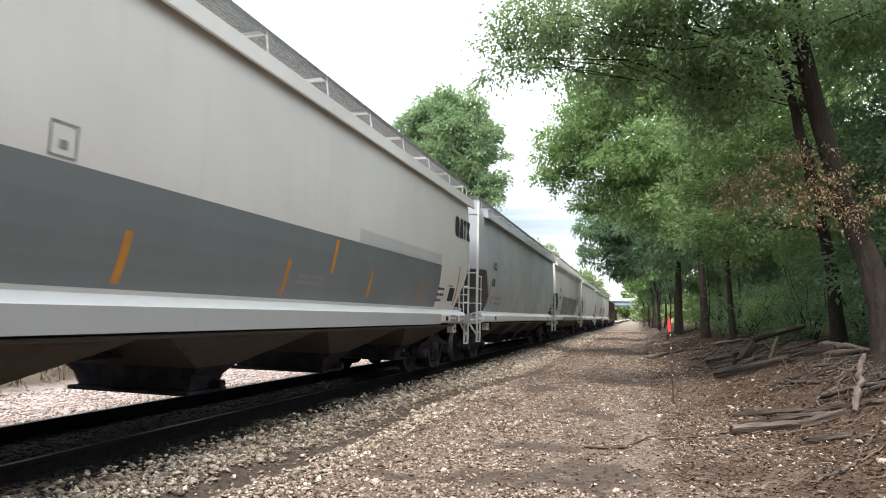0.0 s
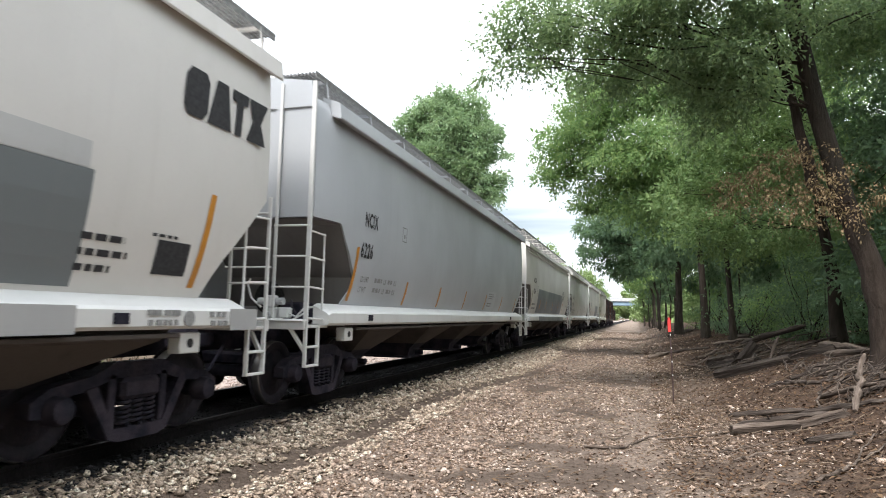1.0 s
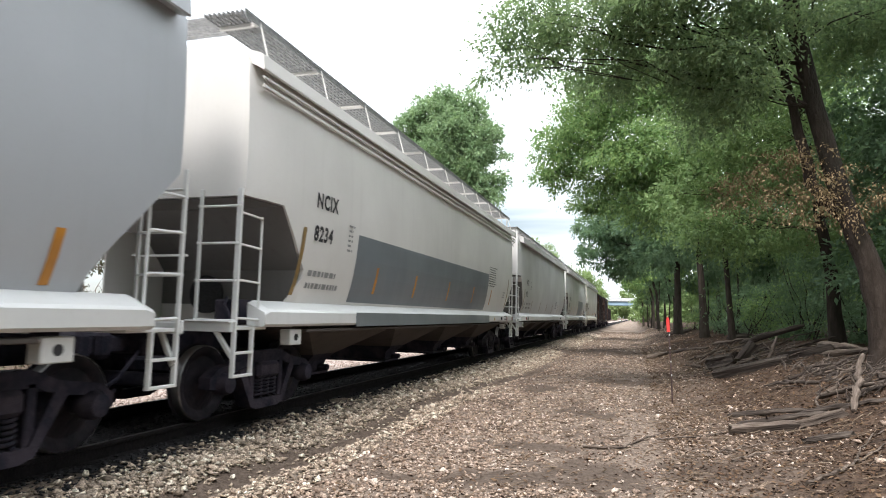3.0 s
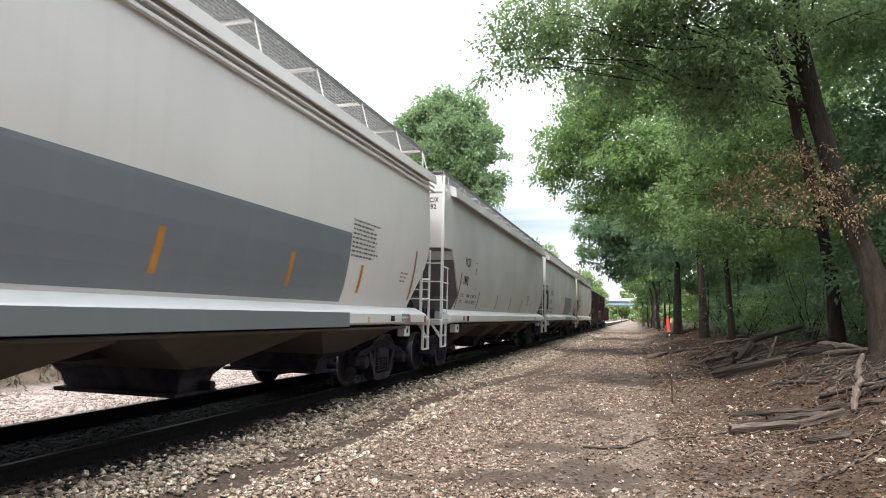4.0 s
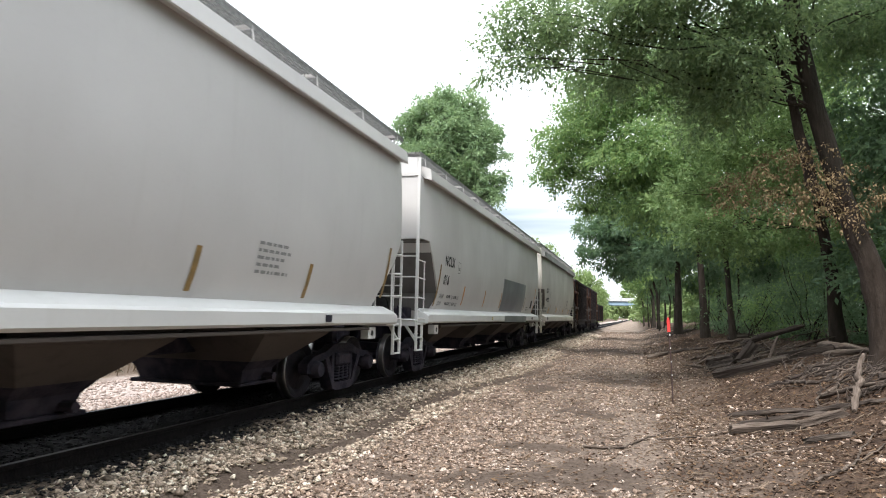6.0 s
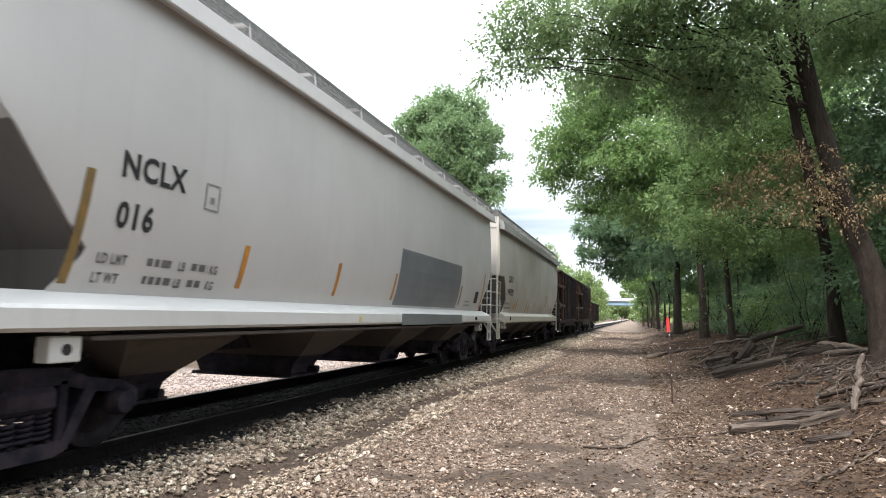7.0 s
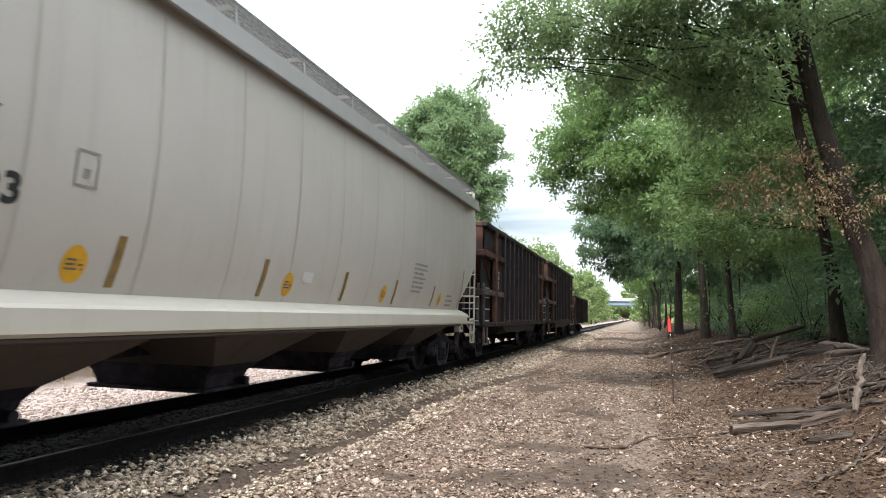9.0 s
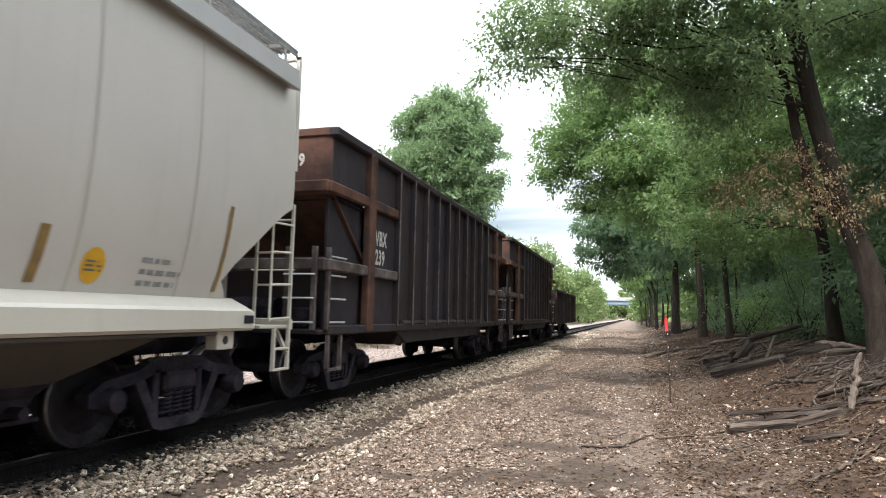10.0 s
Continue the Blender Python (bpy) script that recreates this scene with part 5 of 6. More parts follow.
# ---- trees ----
def leaf_mesh(clumps, per_m3, size, mat, seed, droop=0.35, twig=0.45, flat=0.8, cap=60000, spray=0.34):
    """Leaflets on short drooping twigs, gathered in umbrella-like sprays inside rounded clumps (x, y, z, r)."""
    rng = np.random.default_rng(seed)
    P, D, S = [], [], []
    for cx, cy, cz, r in clumps:
        n_tw = int(1.2 * min(cap, per_m3 * 4.2 * r ** 2.3) / 10) + 6
        n_sp = max(5, int(n_tw / 13))
        d = rng.normal(size=(n_sp, 3))
        d /= np.linalg.norm(d, axis=1)[:, None]
        rad = r * rng.uniform(0.2, 1.0, n_sp) ** 0.55 * (1 + 0.30 * np.sin(3.1 * d[:, 0] + 5.3 * d[:, 1] + seed + cx) * np.cos(4.7 * d[:, 2] + cz))
        heart = np.array([cx, cy, cz]) + d * rad[:, None] * np.array([1, 1, flat])
        reach = np.clip(spray * r, 0.2, 1.2) * rng.uniform(0.6, 1.2, n_sp)
        pick = rng.integers(0, n_sp, n_tw)
        out = rng.normal(size=(n_tw, 3)) * np.array([1, 1, 0.3])
        out /= np.linalg.norm(out, axis=1)[:, None]
        far = np.sqrt(rng.random(n_tw))
        start = heart[pick] + out * (far * reach[pick])[:, None]
        start[:, 2] -= 0.4 * far ** 2 * reach[pick]
        way = out * 0.9 + d[pick] * 0.5 + rng.normal(0, 0.35, (n_tw, 3))
        way[:, 2] -= droop
        way /= np.linalg.norm(way, axis=1)[:, None]
        for k in range(10):
            side = rng.normal(0, 1, (n_tw, 3)) * np.array([1, 1, 0.6])
            side -= way * (side * way).sum(1)[:, None]
            side /= np.linalg.norm(side, axis=1)[:, None]
            P.append(start + way * (k / 9 * twig * rng.uniform(0.5, 1.3, n_tw))[:, None] + side * size * 0.4)
            dd = side + way * 0.7 + rng.normal(0, 0.3, (n_tw, 3))
            dd[:, 2] -= droop * 0.6
            D.append(dd / np.linalg.norm(dd, axis=1)[:, None])
            S.append(size * rng.uniform(0.6, 1.25, n_tw))
    P, D, S = np.concatenate(P), np.concatenate(D), np.concatenate(S)
    n = len(P)
    up = rng.normal(0, 0.55, (n, 3)) + np.array([0, 0, 1.0])
    side = np.cross(D, up)
    side /= np.linalg.norm(side, axis=1)[:, None] + 1e-6
    nor = np.cross(side, D)
    L, W = S[:, None], (S * rng.uniform(0.36, 0.55, n))[:, None]
    a = P
    b = P + D * L * 0.45 + side * W * 0.5 + nor * W * 0.18
    c = P + D * L - nor * L * 0.12
    d = P + D * L * 0.45 - side * W * 0.5 + nor * W * 0.18
    v = np.stack([a, b, c, d], 1).reshape(-1, 3)
    f = (np.array([(0, 1, 2), (0, 2, 3)])[None] + 4 * np.arange(n)[:, None, None]).reshape(-1, 3)
    return quick_mesh("crown", v, f, mat)


def bent(p0, p1, rng, sag=0.08, n=5):
    p0, p1 = Vector(p0), Vector(p1)
    d = (p1 - p0).length
    pts = []
    for i in range(n + 1):
        k = i / n
        w = math.sin(k * math.pi) * sag * d
        pts.append(p0.lerp(p1, k) + Vector((rng.uniform(-1, 1), rng.uniform(-1, 1), rng.uniform(0, 1))) * w * 0.6)
    return pts


def tree(label, trunk, radius, clumps, density, leaf, mat, bark=None, seed=1, limbs=True, group="", droop=0.35, twig=0.45, forks=(), taper=0.72, spray=0.34):
    """trunk: points from the root up; clumps: (x, y, z, r) in the world."""
    rng = random.Random(seed)
    base = trunk[0]
    z0 = float(ground_z(base[0], base[1])) - 0.1
    trunk = [(base[0], base[1], z0)] + [p for p in trunk[1:]]
    root = thing("tree", label, "tree", group=group)
    pts = [Vector(p) for p in trunk]
    fine = []
    for i in range(len(pts) - 1):
        for k in range(4):
            fine.append(pts[i].lerp(pts[i + 1], k / 4) + Vector((rng.uniform(-1, 1), rng.uniform(-1, 1), 0)) * radius * (0.08 if i + k else 0))
    fine.append(pts[-1])
    m = len(fine)
    radii = [radius * ((1.35 if i == 0 else 1.12 if i == 1 else 1.0) - taper * i / m) for i in range(m)]
    part("trunk", Shape().tube(fine, radii, 10), bark or M_BARK, root, smooth=60)
    for f in forks:
        fp = []
        for i in range(len(f) - 1):
            fp += bent(f[i], f[i + 1], rng, 0.04, 3)[:-1]
        fp.append(Vector(f[-1]))
        part("limb", Shape().tube(fp, radius * 0.6, 8, r1=radius * 0.22), bark or M_BARK, root, smooth=60)
    if limbs:
        for cx, cy, cz, r in clumps:
            c = Vector((cx, cy, cz))
            low = [p for p in fine[2:] if p.z < cz - 0.12 * (c - fine[2]).length * (radius < 0.4) + 0.3] or fine[2:4] or fine[-1:]
            a = min(low, key=lambda p: (p - c).length)
            s = Shape()
            far = c + (c - a).normalized() * r * 0.3 if (c - a).length > 0.01 else c
            s.tube(bent(a, far, rng, 0.16, 7), max(0.009, min(radius * 0.13, 0.006 + 0.0035 * (c - a).length + 0.004 * r)), 6, r1=0.006)
            for k in range(max(4, int(r * 5))):
                e = c + Vector((rng.uniform(-1, 1), rng.uniform(-1, 1), rng.uniform(-0.7, 0.8))) * r * 0.85
                s.tube(bent(a.lerp(far, rng.uniform(0.45, 0.95)), e, rng, 0.12, 3), 0.008 + 0.006 * r, 4, r1=0.004)
            part("limb", s, bark or M_BARK, root)
    crown = new("crown", leaf_mesh(clumps, density, leaf, mat, seed, droop, twig, spray=spray))
    crown.parent = root
    if 120 < density < 500:
        inner = [(x, y + 0.3 * r, z, r * 0.8) for x, y, z, r in clumps if r > 0.65]
        core = new("crown", leaf_mesh(inner, density * 0.14, leaf * 1.5, mat, seed + 7, droop, twig, spray=0.5))
        core.parent = root
    return root


def extra_leaves(root, clumps, density, leaf, mat, seed, label, droop=0.35):
    ob = new("crown", leaf_mesh(clumps, density, leaf, mat, seed, droop))
    ob.parent = root
    tagged(ob, label)


def near_trees():
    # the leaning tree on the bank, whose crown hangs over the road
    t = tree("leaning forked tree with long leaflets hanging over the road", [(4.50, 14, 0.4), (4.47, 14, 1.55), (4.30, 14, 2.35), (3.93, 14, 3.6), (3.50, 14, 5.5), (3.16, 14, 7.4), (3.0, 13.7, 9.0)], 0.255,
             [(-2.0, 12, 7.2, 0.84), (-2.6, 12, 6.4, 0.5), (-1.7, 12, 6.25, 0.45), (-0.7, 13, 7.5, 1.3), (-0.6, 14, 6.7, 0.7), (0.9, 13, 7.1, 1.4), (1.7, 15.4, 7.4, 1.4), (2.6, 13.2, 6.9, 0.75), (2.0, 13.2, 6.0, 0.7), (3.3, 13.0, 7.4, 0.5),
              # the last three clumps are unseen, added overhead to shade trunk and bank
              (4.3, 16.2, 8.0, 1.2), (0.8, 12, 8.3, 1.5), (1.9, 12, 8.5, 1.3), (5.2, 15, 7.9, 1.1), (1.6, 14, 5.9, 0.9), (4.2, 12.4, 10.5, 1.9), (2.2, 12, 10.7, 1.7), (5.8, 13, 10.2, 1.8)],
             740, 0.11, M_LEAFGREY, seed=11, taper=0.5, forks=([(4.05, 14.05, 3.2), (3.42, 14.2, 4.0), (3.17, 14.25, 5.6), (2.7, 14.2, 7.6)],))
    extra_leaves(t, [(1.95, 13.8, 4.15, 0.34), (2.35, 13.7, 4.3, 0.4), (2.75, 13.9, 4.35, 0.42), (3.15, 13.7, 4.05, 0.4), (3.5, 13.6, 3.8, 0.34), (2.5, 13.8, 3.8, 0.36), (2.0, 13.9, 3.75, 0.26), (3.05, 13.7, 3.5, 0.3),
                     (3.6, 13.5, 3.35, 0.26), (4.2, 13.6, 3.6, 0.36), (4.55, 13.6, 3.75, 0.3), (3.7, 13.8, 4.4, 0.3), (3.2, 13.8, 4.75, 0.25)], 620, 0.068, M_LEAFDEAD, 12, "withered brown leaves hanging from a broken bough", 0.8)
    tree("straight trunk on the bank under a light green crown", [(5.33, 20, 0.6), (5.22, 20, 2.68), (5.0, 20, 4.1), (4.75, 20, 6.4), (4.5, 20, 9.0)], 0.2,
         [(2.9, 20, 7.0, 1.8), (4.3, 20, 6.3, 1.8), (2.0, 20, 4.0, 0.95), (3.1, 20.4, 4.0, 1.1), (5.9, 22, 4.6, 1.5), (1.5, 21, 5.2, 1.0), (3.6, 19, 9.2, 1.9), (6.0, 20, 9.6, 1.6)],
         360, 0.13, M_LEAFLIGHT, seed=21)
    tree("tall tree with drooping bright green foliage over the road", [(3.6, 27, 0.5), (3.4, 27, 4), (2.8, 26.5, 8), (2.0, 26, 12)], 0.12,
         [(-2.6, 26, 8.6, 1.3), (-3.0, 26, 7.1, 0.85), (-0.9, 26, 10.4, 2.1), (-0.9, 26, 7.5, 1.9), (1.2, 25, 7.9, 2.2), (0.6, 26, 5.9, 1.5), (2.9, 25, 6.4, 1.7), (-1.7, 26.5, 6.2, 0.8),
          (1.4, 26, 11, 2.2), (-1.9, 26, 9.6, 1.2), (3.4, 26, 9.4, 2.0)],
         330, 0.17, M_LEAF, M_BARKDARK, seed=31)
    tree("slim dark tree on the bank edge", [(3.38, 35, 0.5), (3.25, 35, 3), (3.1, 35, 5.5), (3.0, 35, 9)], 0.22,
         [(3.2, 36, 6.4, 2.0), (1.6, 35, 8.2, 2.2), (4.5, 36, 8, 2.4), (4.6, 38, 5.2, 1.7), (0.0, 35, 7.2, 1.6)], 150, 0.24, M_LEAFDARK, M_BARKDARK, seed=41)
    tree("slim dark tree beside the road", [(2.5, 42, 0.5), (2.5, 42, 3), (2.5, 42, 6), (2.3, 42, 10)], 0.26,
         [(1.9, 42, 6.0, 2.1), (-0.5, 45, 5.6, 1.9), (-2.3, 45, 6.6, 1.7), (-1.3, 45, 7.7, 2.0), (0.6, 43, 8.5, 2.4), (3.5, 43, 8.0, 2.4)], 140, 0.26, M_LEAFDARK, M_BARKDARK, seed=51)
    tree("young yellow-green tree at the end of the road", [(1.7, 96, 0.5), (1.6, 96, 2.5), (1.6, 96, 5.0)], 0.09,
         [(1.6, 96, 5.0, 1.5), (0.9, 95, 3.6, 1.1), (2.5, 96, 3.4, 1.4), (1.2, 96, 2.4, 0.9)], 60, 0.34, M_LEAFLIGHT, M_BARKDARK, seed=71)
    rng = random.Random(77)
    for i, (x, y) in enumerate([(3.0, 54), (2.0, 62), (1.9, 72), (3.4, 80), (2.2, 92), (1.2, 108), (2.6, 124), (1.6, 150), (5.5, 47), (6.0, 33), (6.8, 26), (7.4, 17)]):
        h = rng.uniform(9, 13)
        far = y > 50
        lean = -2.0 if far else 0.0
        low = 5.0 + 0.035 * (y - 50) if far else 3.4
        cl = [(x + lean * k + rng.uniform(-1.4, 1.6), y + rng.uniform(-2, 2), low + (h - low - 1.0) * k + rng.uniform(-0.4, 0.5), rng.uniform(1.6, 2.4)) for k in (0.0, 0.2, 0.4, 0.6, 0.8, 1.0)]
        tree("slender roadside tree with a dense green crown", [(x, y, 0.5), (x - 0.1, y, 3.5), (x + 0.5 * lean, y, 6.5), (x + lean, y, h)], rng.uniform(0.14, 0.24) * (0.65 if far else 1.0),
             cl, 75 if far else 180, 0.36 if far else 0.18, M_LEAFLIGHT if y > 85 else M_LEAFDARK if i % 2 else M_LEAF, M_BARKDARK, seed=100 + i, group="roadside trees")
    for i, (x, y) in enumerate([(2.3, 50), (1.9, 58), (2.6, 66), (1.7, 78), (1.6, 86), (3.9, 39), (4.4, 31), (3.0, 47)]):
        tree("thin bare-stemmed sapling at the road edge", [(x, y, 0.5), (x + rng.uniform(-0.2, 0.2), y, 2.5), (x + rng.uniform(-0.4, 0.4), y, 5.5)], rng.uniform(0.05, 0.09),
             [(x, y, 5.6, 1.2), (x + 0.4, y, 3.8, 0.8)], 90, 0.28, M_LEAFDARK, M_BARKDARK, seed=200 + i, group="saplings")


def shrubs():
    rng = random.Random(9)
    spots = [(4.4, 27, 2.0, 1.1), (5.9, 25, 2.6, 1.4), (7.3, 21.5, 2.4, 1.3), (5.6, 26, 1.3, 1.0), (7.4, 20, 1.3, 0.9), (4.3, 30, 1.8, 1.3), (7.0, 17, 1.8, 1.4), (6.6, 22, 1.4, 1.3),
             (7.3, 24, 3.4, 1.8), (8.0, 19, 3.4, 1.7), (5.5, 32, 2.4, 1.6), (4.6, 38, 1.8, 1.4), (4.0, 46, 2.0, 1.5)]
    for i, (x, y, z, r) in enumerate(spots):
        root = thing("shrub", "leafy green undergrowth shrub on the wooded bank", "shrub", group="bank shrubs")
        g = float(ground_z(x, y))
        for k in range(7):
            st = Shape().tube(bent((x + rng.uniform(-0.3, 0.3), y + rng.uniform(-0.3, 0.3), g - 0.05), (x + rng.uniform(-r, r) * 0.7, y + rng.uniform(-r, r) * 0.7, z + rng.uniform(-0.3, 0.6) * r), rng, 0.1, 4), 0.03, 5, r1=0.008)
            part("stem", st, M_BARKDARK, root)
        cl = [(x, y, z, r), (x + rng.uniform(-0.6, 0.6), y, max(g + 0.5, z - r * 0.8), r * 0.75)]
        part("foliage", leaf_mesh(cl, 230, 0.11, M_LEAFDARK if i % 3 else M_LEAF, 300 + i), None, root)


def left_trees():
    rng = random.Random(4)
    tree("broad round-crowned green tree behind the train", [(-18, 60, 1.2), (-18, 60, 7), (-18.2, 60, 13), (-18.2, 60, 20)], 0.45,
         [(-18.6, 60, 21.8, 3.0), (-21.3, 60, 20.4, 2.2), (-16.0, 60, 21.2, 2.2), (-19.5, 60, 17.4, 3.6), (-15.2, 60, 17.6, 2.6), (-22.4, 60, 17.2, 1.8), (-14.0, 60, 14.0, 1.8),
          (-16.3, 60, 12.6, 3.0), (-20.5, 60, 13.0, 3.2), (-17.3, 58.5, 19.0, 2.6), (-14.3, 60, 19.2, 1.6), (-18.4, 57.6, 15.6, 2.2), (-15.4, 58.2, 15.4, 1.8)], 150, 0.34, M_LEAFCOOL, seed=61, twig=0.7, droop=0.1, spray=0.30)
    k = 0
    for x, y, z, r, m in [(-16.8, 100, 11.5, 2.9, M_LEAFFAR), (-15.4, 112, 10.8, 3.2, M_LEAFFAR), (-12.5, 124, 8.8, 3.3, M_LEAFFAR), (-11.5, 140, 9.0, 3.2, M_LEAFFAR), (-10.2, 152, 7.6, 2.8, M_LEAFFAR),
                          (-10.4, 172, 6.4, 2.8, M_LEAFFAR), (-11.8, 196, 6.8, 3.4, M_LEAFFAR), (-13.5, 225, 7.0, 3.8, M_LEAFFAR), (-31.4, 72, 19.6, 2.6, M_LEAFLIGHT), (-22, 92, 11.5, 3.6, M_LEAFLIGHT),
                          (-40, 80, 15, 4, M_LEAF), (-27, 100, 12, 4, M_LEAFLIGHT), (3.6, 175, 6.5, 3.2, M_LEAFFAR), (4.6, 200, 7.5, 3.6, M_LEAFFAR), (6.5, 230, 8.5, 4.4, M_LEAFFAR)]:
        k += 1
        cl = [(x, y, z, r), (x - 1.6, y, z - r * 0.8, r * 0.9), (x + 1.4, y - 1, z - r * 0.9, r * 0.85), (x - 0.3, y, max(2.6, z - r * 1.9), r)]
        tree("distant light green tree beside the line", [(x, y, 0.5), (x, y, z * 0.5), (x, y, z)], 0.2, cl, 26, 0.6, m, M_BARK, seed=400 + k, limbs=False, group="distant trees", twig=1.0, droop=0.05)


def far_woods():
    """Deep woods behind the bank and beyond the far side, too thick to count."""
    rng = np.random.default_rng(8)
    cl = []
    for i in range(120):
        y = rng.uniform(6, 75)
        cl.append((rng.uniform(9.5, 16), y, rng.uniform(1.2, 8), rng.uniform(1.4, 2.4)))
    near = [(x, y, min(z, 5.2), r) for x, y, z, r in cl if y < 30]
    tagged(new("woods", leaf_mesh(near, 72, 0.19, M_LEAFDARK, 504, twig=0.6)), "thick dark green woods behind the bank", "woods", kind="stuff")
    cl = [c for c in cl if c[1] >= 30]
    # unseen woods added beside and behind the camera to shade cars and bank
    cl += [(rng.uniform(6.5, 15), rng.uniform(-40, 4), rng.uniform(1.5, 14), rng.uniform(1.8, 2.8)) for i in range(130)]
    ob = new("woods", leaf_mesh(cl, 17, 0.46, M_LEAFDARK, 501, twig=0.8))
    tagged(ob, "thick dark green woods behind the bank", "woods", kind="stuff")
    cl = [(rng.uniform(-18, -13.2), y, rng.uniform(1.2, 3.6), rng.uniform(0.8, 1.5)) for y in np.arange(-5, 95, 1.3)]
    cl += [(rng.uniform(-12.6, -10.8), y, rng.uniform(-0.1, 0.5), rng.uniform(0.3, 0.55)) for y in np.arange(2, 40, 0.35)]
    cl += [(rng.uniform(-21, -15), y, rng.uniform(1.8, 4.6), rng.uniform(1.1, 1.8)) for y in np.arange(2, 60, 0.9)]
    ob = new("brush", leaf_mesh(cl, 55, 0.15, M_BRUSH, 502, twig=0.6))
    tagged(ob, "dry brown brush on the far bank", "brush", kind="stuff")
    canes = Shape()
    cr = random.Random(88)
    for i in range(700):
        y, x = 3 + 42 * cr.random() ** 1.4, cr.uniform(-13.2, -10.7)
        z = float(ground_z(x, y))
        h, dx, dy = cr.uniform(0.4, 1.5), cr.uniform(-0.7, 0.9), cr.uniform(-0.8, 0.8)
        canes.tube([(x, y, z - 0.03), (x + dx * 0.3, y + dy * 0.3, z + h * 0.75), (x + dx * 0.75, y + dy * 0.75, z + h), (x + dx * 1.3, y + dy * 1.3, z + h * cr.uniform(0.4, 0.95))], 0.011, 4, r1=0.004)
    tagged(new("brush_canes", canes.mesh("brush_canes", M_TWIG)), "arching dry canes in the brush on the far bank", "brush", kind="stuff")
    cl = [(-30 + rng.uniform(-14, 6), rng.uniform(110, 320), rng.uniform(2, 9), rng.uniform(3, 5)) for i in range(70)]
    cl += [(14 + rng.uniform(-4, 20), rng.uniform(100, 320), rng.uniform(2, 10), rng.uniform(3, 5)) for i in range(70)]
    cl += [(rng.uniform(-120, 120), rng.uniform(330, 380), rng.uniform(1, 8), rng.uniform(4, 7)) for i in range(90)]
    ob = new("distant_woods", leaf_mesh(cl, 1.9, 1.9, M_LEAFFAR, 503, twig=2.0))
    tagged(ob, "hazy distant woods along the line", "woods", kind="stuff")


near_trees()
shrubs()
left_trees()
far_woods()


# ---- road bridge far down the line ----
def bridge():
    root = thing("road_bridge", "distant blue-grey girder road bridge on concrete piers", "bridge")
    y = 280
    part("girder", Shape().box(-60, y, 6.6, 60, y + 0.4, 8.3, 0.05).box(-60, y + 8, 6.6, 60, y + 8.4, 8.3, 0.05), M_GIRDER, root)
    part("deck", Shape().box(-60, y - 0.6, 8.32, 60, y + 9, 8.7, 0.05), M_CONCRETE, root)
    part("parapet", Shape().box(-60, y - 0.6, 8.72, 60, y - 0.3, 9.7, 0.03), M_CONCRETE, root)
    for x in (-24, -13.6, 1.8, 16):
        part("pier", Shape().box(x - 0.6, y + 1, 0.0, x + 0.6, y + 7.5, 6.6, 0.08), M_CONCRETE, root)


bridge()


# ---- marker stake, logs and sticks on the bank ----
def stake():
    x, y = 0.665, 13.28
    z = float(ground_z(x, y))
    root = thing("marker_stake", "thin brown survey stake with a red plastic sleeve on top", "marker stake", pose(x, y, z, 0, -2.2, 0))
    part("rod", Shape().tube([(0, 0, -0.1), (0.01, 0, 0.8), (0, 0, 1.5)], 0.015, 7), M_STAKE, root)
    part("sleeve", Shape().tube([(0, 0, 1.38), (0, 0, 1.62)], 0.032, 12).tube([(0, 0, 1.60), (0, 0, 1.66)], 0.02, 8), M_FLAG, root, "bright red plastic sleeve")
    for k in (0, 1, -1, -2):
        part("band", Shape().tube([(0.01, 0, 1.05 + k * 0.26), (0.01, 0, 1.08 + k * 0.26)], 0.015, 7), M_SILL, root, "white band")


stake()


def log(label, p0, p1, r, mat, seed, name="log", flat=1.0, lift=0.5, r1=None):
    """A weathered log or beam that lies on the ground between two places."""
    rng = random.Random(seed)
    a = Vector((p0[0], p0[1], float(ground_z(*p0)) + r * lift + (p0[2] if len(p0) > 2 else 0))) if len(p0) == 2 else Vector((p0[0], p0[1], float(ground_z(p0[0], p0[1])) + p0[2]))
    b = Vector((p1[0], p1[1], float(ground_z(*p1)) + r * lift)) if len(p1) == 2 else Vector((p1[0], p1[1], float(ground_z(p1[0], p1[1])) + p1[2]))
    pts = bent(a, b, rng, 0.035, 11)
    radii = [r * (rng.uniform(0.84, 1.12)) * (1 - 0.35 * i / 11) * (0.5 if i in (0, 11) else 1) for i in range(12)]
    s = Shape().tube(pts, radii, 9)
    d = (b - a).normalized()
    for k in range(rng.randint(0, 2)):
        q = pts[rng.randint(2, 5)]
        s.tube([q, q + Vector((rng.uniform(-1, 1), rng.uniform(-1, 1), rng.uniform(0.2, 1))).normalized() * r * rng.uniform(2, 4)], r * 0.35, 6, r1=r * 0.15)
    # turn the grain along the log
    me = s.mesh(name, mat, 60)
    ob = new(name, me)
    mid = (a + b) / 2
    rot = d.to_track_quat("X", "Z").to_matrix().to_4x4()
    m = Matrix.Translation(mid) @ rot
    me.transform(m.inverted())
    ob.matrix_basis = m
    return tagged(ob, label, "log")


